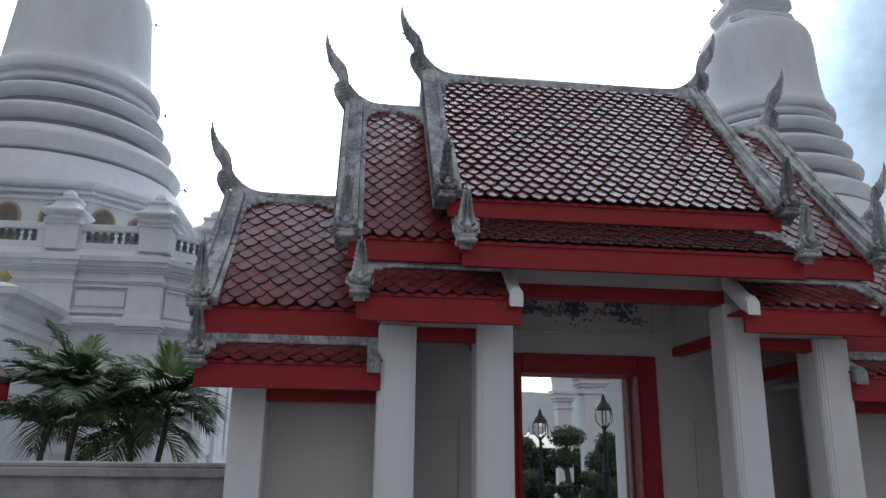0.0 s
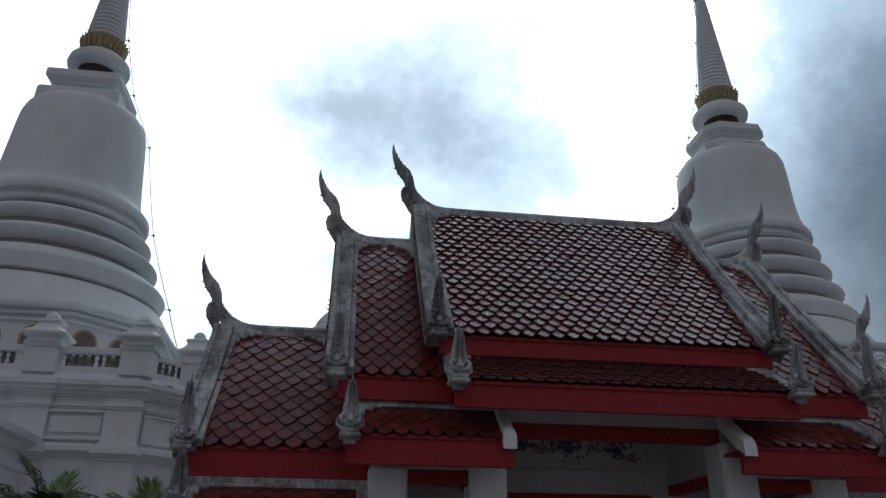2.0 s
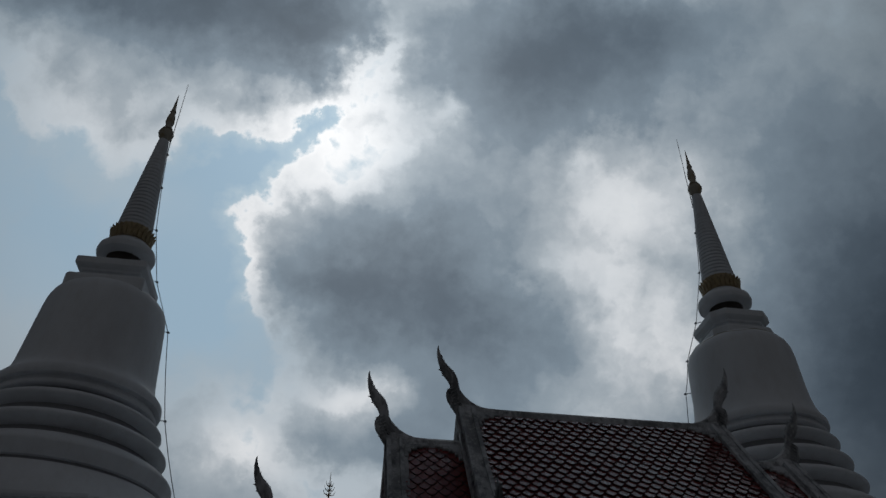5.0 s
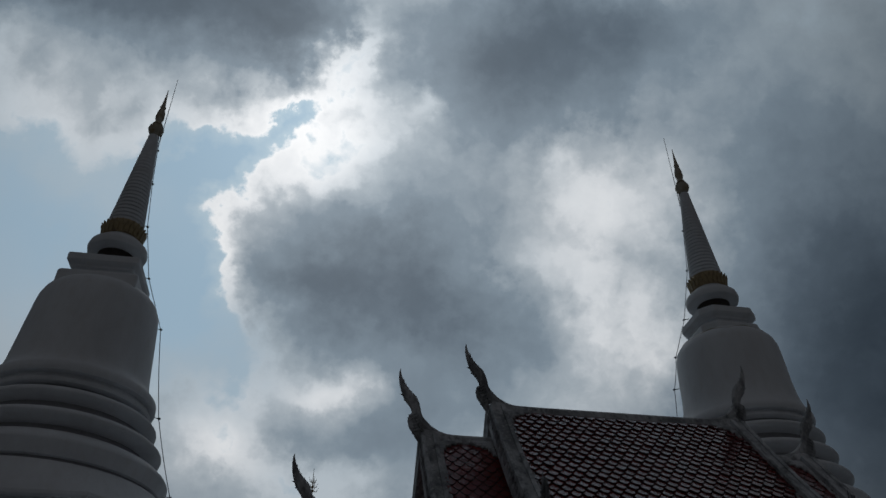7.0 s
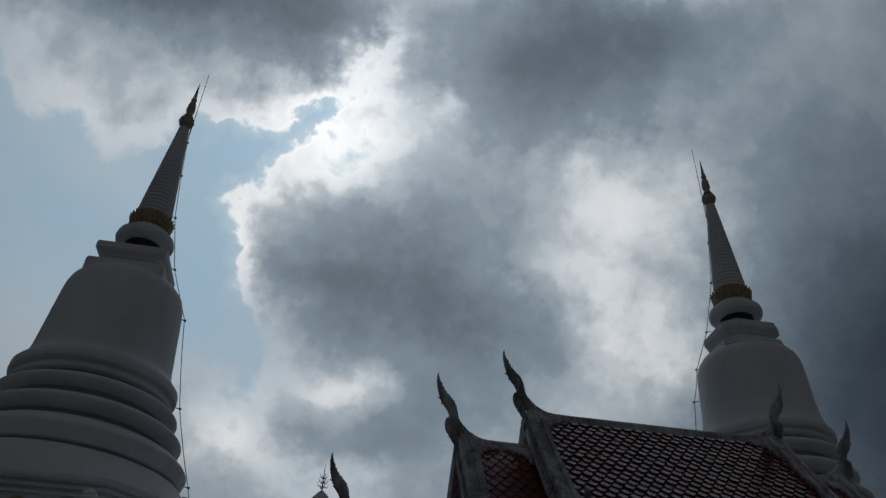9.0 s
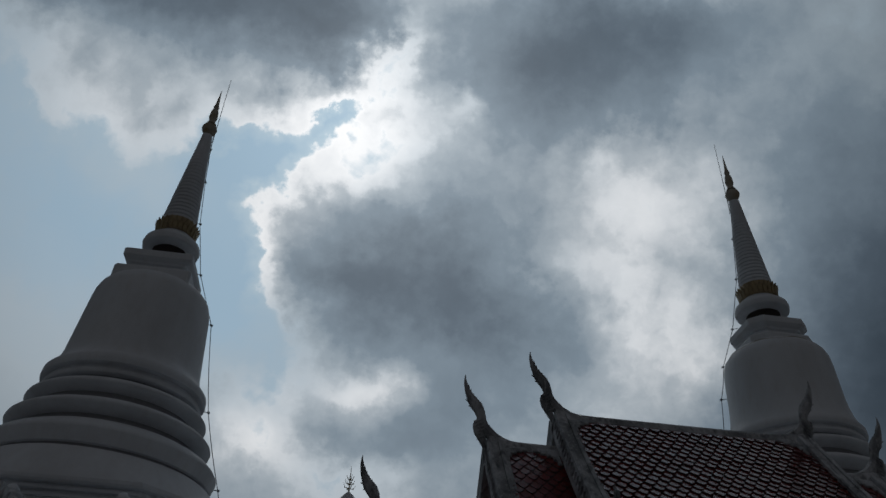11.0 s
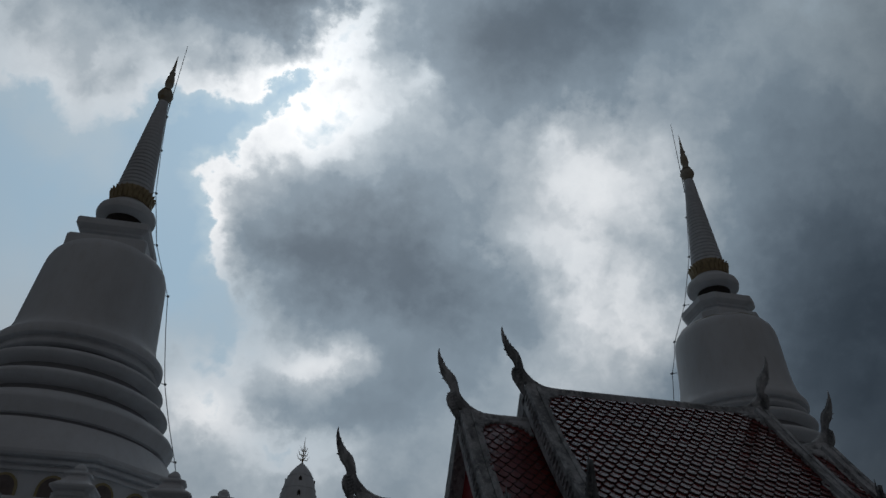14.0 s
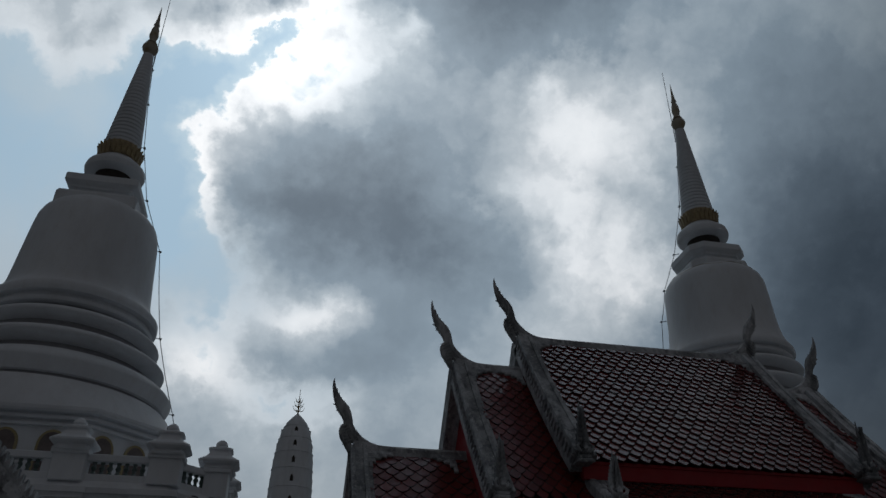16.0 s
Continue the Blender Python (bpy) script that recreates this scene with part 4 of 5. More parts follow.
    # drum with arched openings; their inner shade is painted on flat panels
    cs = cut_square(0.42)
    s = Shape()
    s.plan(cs, [(4.95, 7.0), (4.95, 9.24), (5.05, 9.25), (5.06, 9.34), (4.96, 9.36), (4.96, 9.44), (5.12, 9.46), (5.14, 9.55), (5.06, 9.57), (5.06, 9.62), (5.24, 9.65), (5.28, 9.72), (5.28, 9.80), (5.15, 9.82), (5.15, 9.88), (4.9, 9.92)])
    part("drum", s, CHEDI, c)
    for q in range(8):
        m = pose(0, 0, 0, 0, 0, 45 * q)
        d = 4.95 if q % 2 == 0 else 4.95 * (2 - 0.42) / math.sqrt(2)
        for px in ((-1.84, -0.46, 0.46, 1.84) if q % 2 == 0 else (-0.94, 0.30)):
            s = Shape()
            arc = [(px + 0.42 * math.cos(math.pi * i / 14), 8.66 + 0.48 * math.sin(math.pi * i / 14)) for i in range(15)]
            s.extrude([(px + 0.42, 7.6)] + arc + [(px - 0.42, 7.6)], "y", -d - 0.06, -d + 0.02)
            part("arch_trim", s, YELLOW, c, "yellow painted arch", at=m)
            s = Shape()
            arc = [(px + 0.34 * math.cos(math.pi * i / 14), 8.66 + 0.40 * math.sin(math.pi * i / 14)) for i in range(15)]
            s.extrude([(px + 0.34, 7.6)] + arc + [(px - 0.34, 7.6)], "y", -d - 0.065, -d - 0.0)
            part("niche", s, NICHE, c, "arched opening as a panel painted dark for shade", at=m)
    # skirt, band, rings and bell
    for name, rows in (("skirt", own["skirt"]), ("band", own["band"][::-1]), ("bell", own["bell"])):
        part(name, Shape().lathe(rows, 80), CHEDI, c, smooth=True)
    # core coloured darker than the rings, as shade between them
    part("ring_core", Shape().lathe(own["core"], 64), GROOVE, c, "recess between the rings, its shade painted grey", smooth=True)
    for z0, z1, r, b in own["rings"]:
        part("ring", Shape().lathe(torus_rows(z0, z1, r, b, 12), 80), CHEDI, c, smooth=True)
    top = own["bell"][-3][1] - 0.06
    rn = random.Random(3)
    ring_a, ring_b, ring_c = [], [], []
    for i in range(96):
        a = 2 * math.pi * i / 96
        drop = 0.05 + 0.16 * abs(math.sin(4 * a)) ** 2 + rn.uniform(0, 0.05)
        r1 = 1.98 + 0.7 * drop
        ring_a.append((r1 * math.cos(a), r1 * math.sin(a), top - drop))
        ring_b.append(((r1 + 0.03) * math.cos(a), (r1 + 0.03) * math.sin(a), top + 0.04 - drop * 0.9))
        ring_c.append((1.75 * math.cos(a), 1.75 * math.sin(a), top + 0.13))
    s = Shape()
    s.loops([ring_a, ring_b, ring_c])
    part("gilded_hem", s, HEM, c, "worn gilded hem at the bell's shoulder")
    # crown of the bell: stepped square, disc, lotus and spire
    hs, w = cut_square(own["corner"]), own["slab"]
    s = Shape()
    s.plan(hs, lift([(w, 19.8), (w, 20.36), (w - 0.05, 20.44), (1.26, 20.5), (1.17, 20.62), (1.17, 20.78), (1.27, 20.82), (1.29, 20.9), (1.42, 20.99), (1.50, 21.08), (1.50, 21.38), (1.44, 21.43), (1.0, 21.46)]))
    part("harmika", s, CHEDI, c)
    # neck coloured near black, painting the shadow gap below the disc
    part("neck", Shape().lathe(lift([(0.84, 21.3), (0.80, 22.5)]), 32), DARK, c, smooth=True)
    part("disc", Shape().lathe(lift([(0.7, 22.28), (1.14, 22.3), (1.27, 22.4), (1.31, 22.58), (1.26, 22.78), (1.10, 22.94), (0.88, 23.04), (0.84, 23.3)]), 48), CHEDI, c, smooth=True)
    part("lotus_band", Shape().lathe(lift([(0.8, 23.1), (0.88, 23.2), (0.93, 23.6), (0.88, 23.85), (0.8, 24.05)]), 40), GOLD, c, "gilded lotus band", smooth=True)
    z = lift([(0, 23.2)])[0][1]
    for i in range(26):
        s = Shape()
        s.loops([[(0.86, -0.085, z), (0.86, 0.085, z), (0.94, 0.07, z), (0.94, -0.07, z)], [(0.89, -0.11, z + 0.36), (0.89, 0.11, z + 0.36), (0.98, 0.08, z + 0.36), (0.98, -0.08, z + 0.36)], [(0.95, -0.03, z + 0.62), (0.95, 0.03, z + 0.62), (1.05, 0.022, z + 0.66), (1.05, -0.022, z + 0.66)]])
        part("petal", s, GOLD, c, at=pose(0, 0, 0, 0, 0, 360 * i / 26))
    rows = []
    n = 26
    foot = lift([(0, 23.95)])[0][1]
    for i in range(n):
        z0, z1 = lerp(foot, 30.1, i / n), lerp(foot, 30.1, (i + 1) / n)
        r = lerp(0.83, 0.25, i / n)
        dp = 0.07 * (1 - i / n) + 0.012
        rows += [(r - dp, z0), (r, lerp(z0, z1, 0.25)), (r, lerp(z0, z1, 0.75)), (r - dp, z1 - 0.005)]
    s = Shape()
    s.lathe(rows, 32)
    part("spire", s, CHEDI, c, "ringed white spire", smooth=True)
    s = Shape()
    s.lathe([(0.22, 30.2), (0.34, 30.4), (0.40, 30.6), (0.36, 30.76), (0.24, 30.84), (0.2, 30.92), (0.28, 30.95), (0.2, 31.1), (0.17, 31.25), (0.23, 31.5), (0.2, 31.9), (0.12, 32.2), (0.16, 32.3), (0.11, 32.45), (0.06, 33.0), (0.01, 33.7)], 24)
    part("crown", s, HEM, c, "dull gilded bud at the spire's tip", smooth=True)
    # lightning rod, cable and clips
    wx, wy = wire_side
    s = Shape()
    s.sweep([(wx * 0.34, wy * 0.34, 29.5), (wx * 0.30, wy * 0.30, 34.75)], [0.024, 0.014], 5)
    for i in range(5):   # lattice bracket of the rod
        s.sweep([(wx * 0.2, wy * 0.2, 29.5 + 0.2 * i), (wx * 0.34, wy * 0.34, 29.6 + 0.2 * i)], [0.014, 0.014], 4)
    rail = own["cable"]
    pts = []
    for i in range(len(rail) - 1):
        for j in range(4):
            t = j / 4
            sag = -0.10 * math.sin(math.pi * t) if i > 4 else 0
            r, z = lerp(rail[i][0], rail[i + 1][0], t) + sag * 0.4, lerp(rail[i][1], rail[i + 1][1], t)
            pts.append((wx * r, wy * r, z))
    s.sweep(pts, [0.018] * len(pts), 5)
    part("lightning_cable", s, WIRE, c, "thin grey lightning cable")
    for r, z in rail[1:-2]:
        s = Shape()
        s.sweep([(wx * (r - 0.25), wy * (r - 0.25), z), (wx * (r + 0.02), wy * (r + 0.02), z)], [0.02, 0.02], 5)
        s.box(wx * (r + 0.02) - 0.05, wx * (r + 0.02) + 0.05, wy * (r + 0.02) - 0.05, wy * (r + 0.02) + 0.05, z - 0.03, z + 0.03)
        part("cable_clip", s, WIRE, c)
    return c


chedi(-14.28, 20.07, (0.93, 0.37), "tall white ringed chedi with a gilded lotus band and stained whitewash", WEST)
chedi(14.93, 19.95, (-0.83, 0.55), "tall white ringed chedi behind the gate's east wing", EAST)


def floodlight(x, y, z, turn):
    f = thing("floodlight", "small dark floodlight on a bracket at the chedi's cornice", "floodlight", at=pose(x, y, z, 0, 0, turn))
    part("housing", Shape().box(-0.10, 0.10, -0.07, 0.05, -0.07, 0.07, 0.015), IRON, f)
    part("lens", Shape().box(-0.08, 0.08, 0.051, 0.058, -0.055, 0.055), CERAMIC, f)
    part("bracket", Shape().sweep([(0, 0.0, -0.07), (0, 0.02, -0.14), (0, 0.5, -0.16)], [0.018, 0.018, 0.018], 6), IRON, f)


floodlight(-7.72, 13.35, 6.85, 45)


# ---- far prang ----
def prang(x, y):
    p = thing("prang", "slender white corncob tower with niches painted dark, far behind the court", "tower", at=pose(x, y, 0))
    rows = [(2.66, 0), (2.66, 12), (2.56, 14), (2.46, 17), (2.38, 20), (2.28, 22.5), (2.14, 25), (1.92, 26.8), (1.58, 28.2), (1.16, 29.2), (0.6, 29.9), (0.18, 30.3)]
    def lobed(h):
        out = []
        for i in range(48):
            a = 2 * math.pi * i / 48
            r = h * (0.94 + 0.06 * abs(math.cos(4 * a)))
            out.append((r * math.cos(a), r * math.sin(a)))
        return out
    s = Shape()
    s.plan(lobed, rows)
    part("body", s, CHEDI, p)
    for z, r in ((14.5, 2.88), (17.2, 2.78), (19.6, 2.70), (21.8, 2.60), (23.8, 2.46), (25.6, 2.28), (27.2, 2.02), (28.6, 1.66)):
        rc = float(np.interp(z + 0.1, [q[1] for q in rows], [q[0] for q in rows]))
        s = Shape()
        s.plan(lobed, [(rc - 0.05, z), (rc + 0.06, z + 0.06), (rc + 0.06, z + 0.16), (rc - 0.08, z + 0.22)])
        part("cornice", s, CHEDI, p)
        for a in (-90, 0, 90, 180):
            s = Shape()
            rr = float(np.interp(z + 0.8, [q[1] for q in rows], [q[0] for q in rows]))
            if rr > 1.3:
                # niche is not hollow: a dark block paints its shade
                s.extrude([(-0.17, z + 0.5), (0.17, z + 0.5), (0.17, z + 1.0), (0.0, z + 1.3), (-0.17, z + 1.0)], "y", -rr - 0.01, -rr + 0.5)
                part("niche", s, DARK, p, at=pose(0, 0, 0, 0, 0, a + 90))
    s = Shape()
    s.sweep([(0, 0, 30.0), (0, 0, 33.3)], [0.10, 0.02], 6)
    for z, w in ((30.7, 0.75), (31.2, 0.62), (31.7, 0.45)):
        for a in range(4):
            ca, sa = math.cos(a * math.pi / 2 + 0.4), math.sin(a * math.pi / 2 + 0.4)
            s.sweep([(0, 0, z), (ca * w * 0.7, sa * w * 0.7, z + 0.05), (ca * w, sa * w, z + 0.55)], [0.06, 0.05, 0.012], 5)
    part("trident", s, GOLD, p, "dull gilded trident finial")


prang(-4.5, 74.3)


# ---- neighbouring shrine: gable to the court ----
def side_shrine():
    h = thing("shrine", "small shrine with a carved grey gable and red eaves", "shrine")
    ax, az, ex, ez = -9.15, 4.62, 2.15, 2.4
    s = Shape()
    for sd in (-1, 1):
        s.extrude([(ax, az - 0.05), (ax + sd * ex, ez - 0.05), (ax + sd * ex, ez - 0.15), (ax, az - 0.17)], "y", 0.05, 0.95)
    part("roof", s, UNDER, h)
    for sd in (-1, 1):
        s = Shape()
        s.extrude([(ax, az + 0.10), (ax + sd * (ex + 0.05), ez + 0.08), (ax + sd * (ex + 0.05), ez - 0.14), (ax, az - 0.22)], "y", -0.10, 0.12)
        for i in range(34):
            t = (i + 0.5) / 34
            x, z = ax + sd * ex * t, lerp(az, ez, t)
            s.extrude([(x - 0.05, z + 0.08 + 0.03), (x + 0.05, z + 0.08 - 0.03), (x + sd * 0.06, z + 0.24)], "y", -0.05, 0.05)
            s.extrude([(x - 0.04, z - 0.05), (x + 0.03, z - 0.09), (x + 0.045, z + 0.01), (x - 0.02, z + 0.06)], "y", -0.15, -0.09)
        part("bargeboard", s, GREY, h, "grey carved bargeboard with flame teeth")
        s = Shape()
        s.box(ax + sd * (ex - 0.06), ax + sd * (ex + 0.0), 0.0, 0.95, ez - 0.34, ez - 0.13, 0.006)
        part("eave_board", s, RED, h, "red painted eave board")
    s = Shape()
    s.extrude([(ax - ex + 0.3, ez - 0.15), (ax + ex - 0.3, ez - 0.15), (ax, az - 0.25)], "y", 0.14, 0.22)
    part("gable", s, RED, h, "red boarded gable")
    s = Shape()
    s.box(ax - 1.8, ax + 1.8, 0.3, 0.9, 0, ez)
    part("wall", s, WHITE, h)


side_shrine()


# ---- chedi porch with its gilded beast ----
def porch():
    p = thing("porch", "white stair porch with a stepped cornice against the chedi", "porch")
    s = Shape()
    ol = lambda q: [(-12.6 - q, 10.4 - q * 0.5), (-12.6 + q, 10.4 - q * 0.5), (-12.6 + q, 13.6), (-12.6 - q, 13.6)]
    s.plan(ol, [(1.5, 0), (1.5, 4.3), (1.56, 4.38), (1.56, 4.5), (1.5, 4.55), (1.5, 4.75), (1.62, 4.85), (1.72, 5.0), (1.86, 5.08), (1.9, 5.25), (1.7, 5.32), (1.4, 5.4)])
    part("body", s, CHEDI, p)
    s = Shape()
    s.lathe([(0.32, 5.38), (0.36, 5.5), (0.30, 5.6), (0.34, 5.72), (0.22, 5.85), (0.12, 5.95)], 12, -11.9, 10.6)
    s.sweep([(-11.9, 10.6, 5.55), (-11.65, 10.55, 5.62), (-11.42, 10.5, 5.8)], [0.22, 0.2, 0.12], 8)
    part("gilded_ornament", s, YELLOW, p, "gilded crouching ornament")


porch()


# ---- palms ----
def frond_mesh(length, droop, seed, mat):
    """One feather leaf: a curved midrib with two rows of folded leaflets; grows along +y."""
    rnd = random.Random(seed)
    s = Shape()
    n = 16
    pts = []
    for i in range(n + 1):
        t = i / n
        pts.append(Vector((0.04 * math.sin(3 * t + seed), length * (t - 0.16 * droop * t * t), length * (0.42 * t - droop * 0.75 * t * t))))
    s.sweep([tuple(q) for q in pts], [0.016 * (1 - 0.8 * i / n) for i in range(n + 1)], 5)
    m = 24
    for i in range(m):
        t = 0.14 + 0.86 * i / (m - 1)
        f = t * n
        a = min(int(f), n - 1)
        base = pts[a].lerp(pts[a + 1], f - a)
        d = (pts[a + 1] - pts[a]).normalized()
        ll = length * 0.52 * (math.sin(math.pi * (0.15 + 0.8 * t)) ** 0.7) * rnd.uniform(0.85, 1.1)
        for sx in (-1, 1):
            swing = 0.75 + 0.35 * t
            out = (Vector((sx, 0, 0.25)) * (1.15 - 0.55 * t) + d * swing + Vector((0, 0, rnd.uniform(-0.12, 0.1)))).normalized()
            tip = base + out * ll + Vector((0, 0, -ll * ll * rnd.uniform(0.25, 0.7)))
            mid = base + out * ll * 0.5 + Vector((0, 0, 0.01))
            w = d * (0.019 + 0.006 * rnd.random())
            up = Vector((0, 0, 0.010))
            s.add([base - w * 0.6, base + w * 0.6, mid + w, tip, mid - w, mid + up], [(0, 1, 5), (1, 2, 5), (2, 3, 5), (3, 4, 5), (4, 0, 5)])
    return s.mesh("frond", mat)


FRONDS = [frond_mesh(1.0, d, i, LEAF) for i, d in enumerate((0.35, 0.7, 1.0, 0.85))]
SPEAR = frond_mesh(1.0, 0.15, 9, NEWLEAF)


def palm(x, y, height, size, count, seed, young=1):
    rnd = random.Random(seed)
    p = thing("palm", "bushy green feather palm behind the boundary wall", "palm", "palms behind the wall", at=pose(x, y, 0))
    s = Shape()
    n = 12
    s.sweep([(0.05 * math.sin(i * 0.5 + seed), 0.04 * math.cos(i * 0.4), height * i / n) for i in range(n + 1)], [0.050 - 0.015 * i / n + (0.005 if i % 2 else 0) for i in range(n + 1)], 9)
    part("trunk", s, BARK, p, smooth=True)
    for i in range(count):
        tilt = rnd.uniform(-12, 62) - 22 * (i / count)
        m = pose(0, 0, height - 0.03 + 0.05 * rnd.random(), 0, 0, 137.5 * i + rnd.uniform(-18, 18)) @ pose(0, 0, 0, tilt, rnd.uniform(-15, 15), 0)
        k = size * rnd.uniform(0.8, 1.12)
        part("frond", rnd.choice(FRONDS), None, p, at=m @ Matrix.Diagonal((k, k, k, 1)))
    for i in range(young):
        m = pose(0, 0, height, 0, 0, rnd.uniform(0, 360)) @ pose(0, 0, 0, 62 + 8 * i, 0, 0)
        part("young_frond", SPEAR, None, p, "upright yellow-green young leaf" if i == 0 else "", at=m @ Matrix.Diagonal((size * 0.8, size * 0.8, size * 0.8, 1)))


for row in ((-6.45, 1.9, 2.12, 1.12, 24, 1, 1), (-5.35, 2.1, 2.10, 1.05, 20, 2, 2), (-5.85, 2.4, 1.75, 1.0, 14, 4, 0), (-7.0, 2.4, 1.80, 0.95, 12, 7, 0)):
    palm(*row)


# ---- court behind the doorway ----
def lamp_post(x, y, top):
    big = pose(0, 0, -0.5) @ Matrix.Diagonal((1.22, 1.22, 1.2, 1))
    p = thing("lamp_post", "black cast-iron garden lamp with a caged glass lantern", "street lamp", "lamp posts in the court", at=pose(x, y, top - 2.5))
    s = Shape()
    s.lathe([(0.13, 2.5 - top), (0.13, 0.1), (0.10, 0.2), (0.055, 0.5), (0.05, 1.1), (0.075, 1.16), (0.05, 1.22), (0.035, 1.5), (0.03, 1.88), (0.06, 1.91), (0.03, 1.95)], 12)
    part("post", s, IRON, p, smooth=True)
    s = Shape()
    s.lathe([(0.05, 2.02), (0.105, 2.10), (0.115, 2.19), (0.10, 2.26)], 12)
    part("lantern_glass", s, glass, p, "clear glass lantern", smooth=True, at=big)
    for i in range(6):
        s = Shape()
        s.sweep([(0.05, 0, 2.02), (0.118, 0, 2.10), (0.128, 0, 2.19), (0.11, 0, 2.27)], [0.009] * 4, 5)
        part("cage_bar", s, IRON, p, at=big @ pose(0, 0, 0, 0, 0, 60 * i))
    s = Shape()
    s.lathe([(0.125, 2.255), (0.12, 2.28), (0.075, 2.36), (0.04, 2.40), (0.028, 2.44), (0.022, 2.46), (0.006, 2.5)], 14)
    part("lantern_cap", s, IRON, p, smooth=True, at=big)


lamp_post(1.06, 6.0, 2.42)
lamp_post(1.72, 4.0, 2.57)
lamp_post(0.62, 6.6, 2.2)


def leaf_ball(cx, cy, cz, rx, rz, seed, count=900, leaf=0.035):
    rnd = random.Random(seed)
    s = Shape()
    for i in range(count):
        d = Vector((rnd.gauss(0, 1), rnd.gauss(0, 1), rnd.gauss(0, 1))).normalized()
        r = rnd.uniform(0.72, 1.04)
        c = Vector((cx + d.x * rx * r, cy + d.y * rx * r, cz + d.z * rz * r))
        a = Vector((rnd.gauss(0, 1), rnd.gauss(0, 1), rnd.gauss(0, 1))).normalized() * leaf
        b = a.cross(d).normalized() * leaf * 0.5
        s.add([c - a, c + b, c + a, c - b], [(0, 1, 2, 3)])
    return s


def topiary(x, y, base, balls, seed, label="cloud-pruned dark green tree with clipped leaf balls"):
    t = thing("topiary", label, "tree", "clipped trees in the court", at=pose(x, y, 0))
    s = Shape()
    zt = max(b[2] for b in balls)
    s.sweep([(0, 0, 0), (0.06, 0, base), (-0.03, 0, (base + zt) / 2), (0, 0, zt)], [0.07, 0.06, 0.05, 0.03], 7)
    for bx, by, bz, rx, rz in balls:
        s.sweep([(0.0, 0, max(bz - 0.5, 0.2)), (bx * 0.6, by * 0.6, bz - 0.22), (bx, by, bz)], [0.04, 0.03, 0.02], 6)
    part("trunk", s, BARK, t, smooth=True)
    for i, (bx, by, bz, rx, rz) in enumerate(balls):
        core = Shape()
        core.lathe([(0.02, bz - rz * 0.8), (rx * 0.55, bz - rz * 0.6), (rx * 0.8, bz), (rx * 0.55, bz + rz * 0.6), (0.02, bz + rz * 0.8)], 12, bx, by)
        leaf_s = leaf_ball(bx, by, bz, rx, rz, seed + i)
        core.add(leaf_s.v, leaf_s.f)
        part("leaf_ball", core, TOPIARY, t)


topiary(1.88, 7.0, 0.8, [(0, 0, 1.90, 0.41, 0.24), (-0.07, 0, 1.45, 0.31, 0.21), (0.50, 0, 1.04, 0.27, 0.18), (0.02, 0.1, 0.80, 0.25, 0.18), (-0.45, 0, 0.82, 0.20, 0.14)], 11)
topiary(0.72, 7.6, 0.6, [(0, 0, 1.55, 0.24, 0.18), (-0.2, 0, 1.15, 0.25, 0.18), (0.18, 0.1, 0.85, 0.3, 0.2), (-0.15, 0, 0.6, 0.3, 0.2)], 71)
topiary(3.15, 8.2, 0.6, [(0, 0, 1.75, 0.25, 0.34), (-0.2, 0, 1.35, 0.32, 0.32), (0.2, 0.1, 1.2, 0.32, 0.4), (0, 0, 0.8, 0.45, 0.35), (-0.35, 0.1, 0.6, 0.35, 0.3)], 91, "loose dark green shrub beside the doorway path")
topiary(1.45, 9.6, 0.7, [(0, 0, 1.75, 0.34, 0.26), (-0.3, 0.1, 1.3, 0.34, 0.24), (0.2, 0, 0.95, 0.34, 0.24), (-0.25, 0, 0.7, 0.4, 0.25)], 31)
topiary(3.9, 9.5, 0.7, [(0, 0, 1.65, 0.34, 0.4), (-0.3, 0, 1.2, 0.36, 0.3), (0.3, 0.1, 1.25, 0.34, 0.4)], 51, "loose dark green shrub beside the colonnade")


def hedge(x0, x1, y, top):
    h = thing("hedge", "uneven dark green hedge closing the court", "hedge")
    rnd = random.Random(8)
    n = int((x1 - x0) / 0.45)
    for i in range(n):
        k = rnd.uniform(0.8, 1.15)
        s = leaf_ball(lerp(x0, x1, (i + 0.5) / n), y + rnd.uniform(-0.3, 0.3), top * 0.5 * k, 0.5, top * 0.5 * k, 300 + i, 700, 0.07)
        part("shrub", s, TOPIARY, h)
    s = Shape()
    s.box(x0, x1, y + 0.3, y + 0.5, 0, top * 0.8)
    part("hedge_core", s, TOPIARY, h)


hedge(0.5, 9.0, 16.0, 2.2)


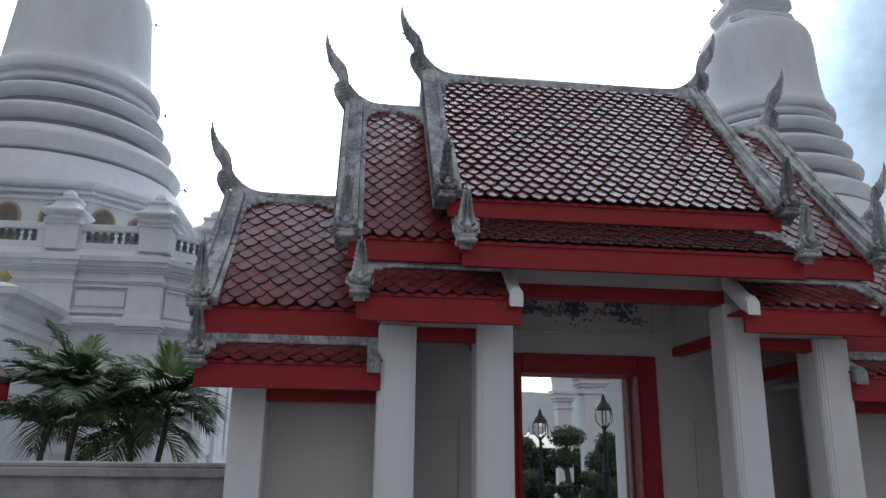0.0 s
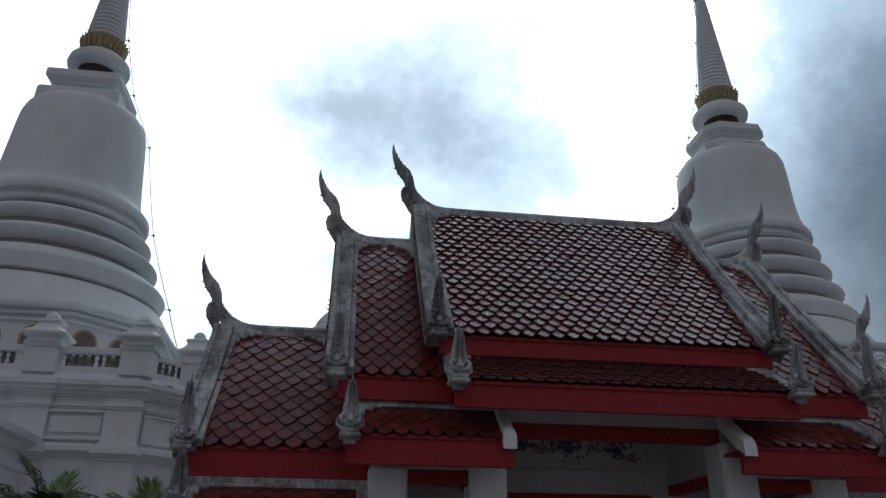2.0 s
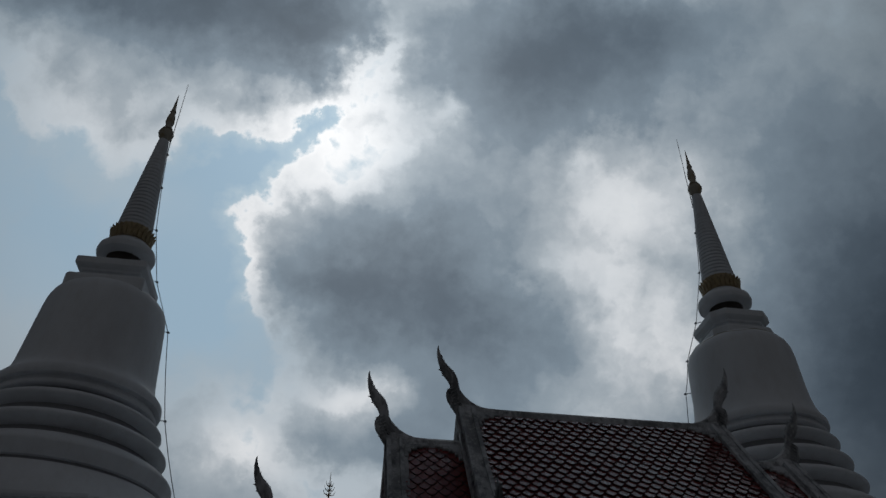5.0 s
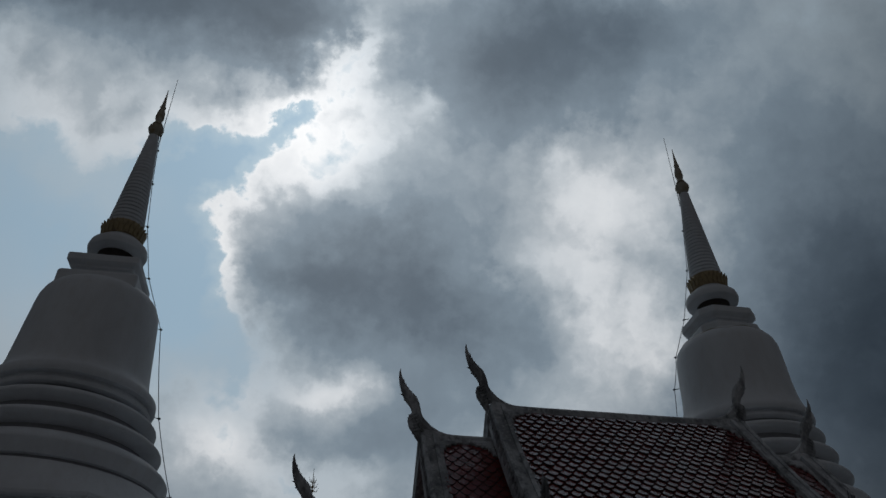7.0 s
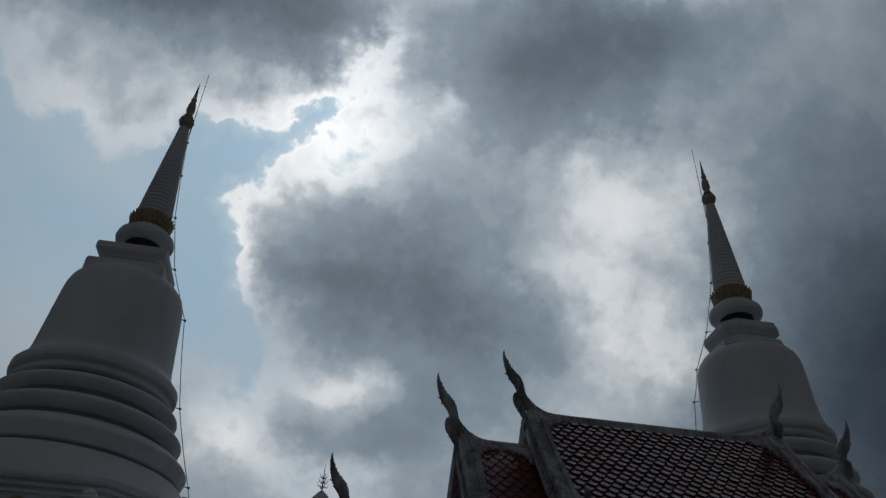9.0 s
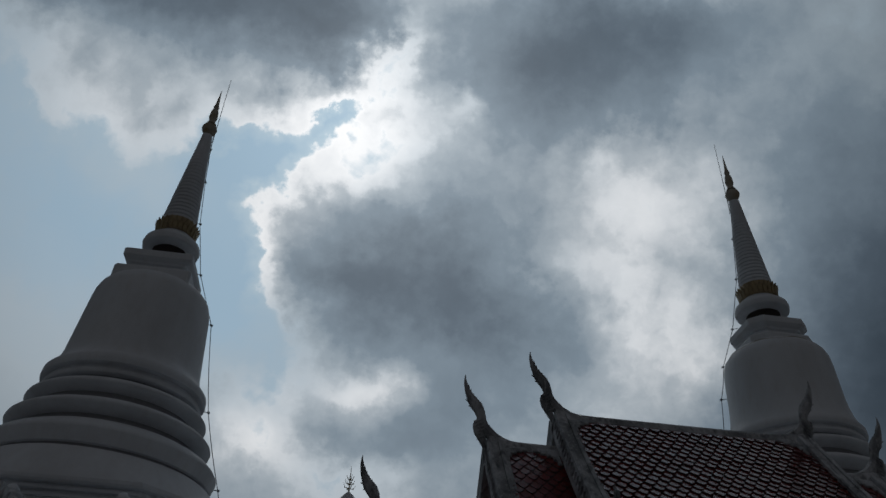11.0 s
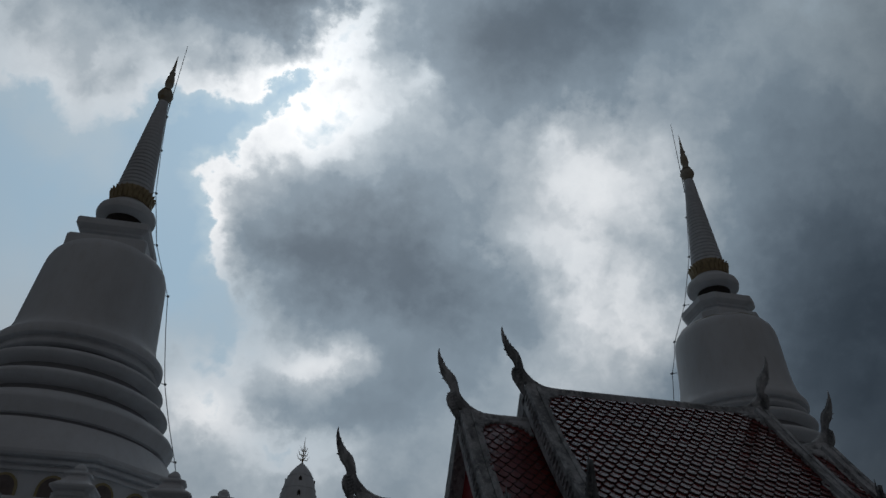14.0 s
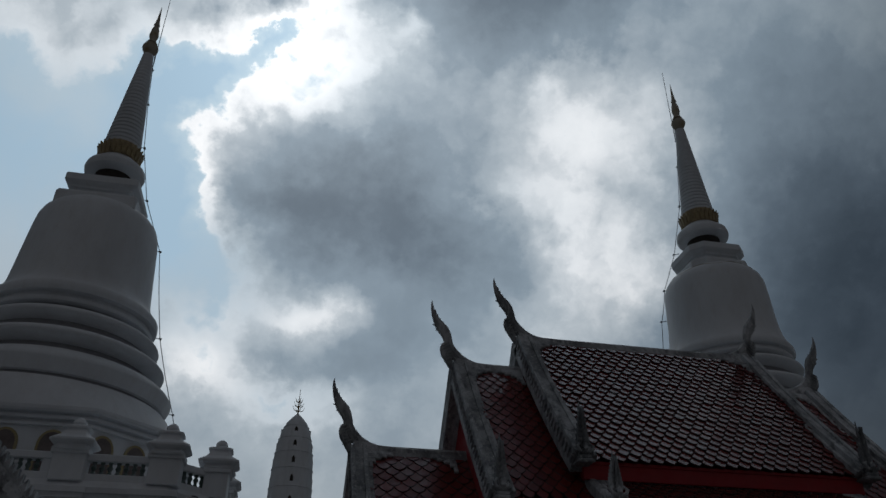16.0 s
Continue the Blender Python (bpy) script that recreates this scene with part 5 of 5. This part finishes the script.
def colonnade():
    h = thing("colonnade", "white arcaded building with moulded pier capitals", "building")
    for x, k, top in ((3.22, 0.72, 3.30), (4.05, 1.0, 3.72)):
        s = Shape()
        for hw, a, b in ((0.36, 0, 0.5), (0.28, 0.5, top - 0.52), (0.33, top - 0.52, top - 0.46), (0.29, top - 0.46, top - 0.32), (0.36, top - 0.32, top - 0.24), (0.42, top - 0.24, top - 0.12), (0.46, top - 0.12, top)):
            s.box(x - hw * k, x + hw * k, 12 - hw * k, 12 + hw * k, a, b, 0.015)
        part("pier", s, COLUMN, h)
    s = Shape()
    arc = [(2.98 - 1.3 + 1.3 * math.cos(math.pi * 0.5 * i / 12), 3.30 + 1.5 * math.sin(math.pi * 0.5 * i / 12)) for i in range(13)]
    s.extrude(arc + [(1.68, 5.4), (3.45, 5.4), (3.45, 3.30)], "y", 11.8, 12.2)
    part("arch", s, COLUMN, h)
    s = Shape()
    s.box(3.75, 4.4, 11.7, 12.3, 3.72, 5.4)
    s.box(4.95, 12.0, 12.0, 18.0, 0, 5.4)
    part("wall", s, COLUMN, h)
    s = Shape()
    s.box(1.68, 12.2, 11.6, 18.2, 5.4, 5.7, 0.05)
    part("cornice", s, COLUMN, h)


colonnade()


def tent():
    t = thing("tent", "white canvas marquee with a scalloped edge", "tent", at=pose(5.0, 24, 0))
    s = Shape()
    rows = []
    for i in range(13):
        a = math.pi * i / 12
        rows.append((4.0 * math.cos(a), 2.75 + 1.5 * math.sin(a) ** 0.8))
    for j in range(3):
        s.extrude(rows + [(-3.9, 2.7), (3.9, 2.7)], "y", j * 2.0 + 0.02, j * 2.0 + 1.98)
    part("canopy", s, CANVAS, t)
    s = Shape()
    for i in range(24):
        x = -4 + i / 3
        s.extrude([(x, 2.8), (x + 0.32, 2.8), (x + 0.27, 2.45), (x + 0.16, 2.38), (x + 0.05, 2.45)], "y", -0.03, 0.0)
    part("valance", s, CANVAS, t)
    for x in (-3.9, 3.9):
        for y in (0.1, 5.9):
            s = Shape()
            s.sweep([(x, y, 0), (x, y, 2.8)], [0.04, 0.04], 8)
            part("pole", s, IRON, t)


tent()
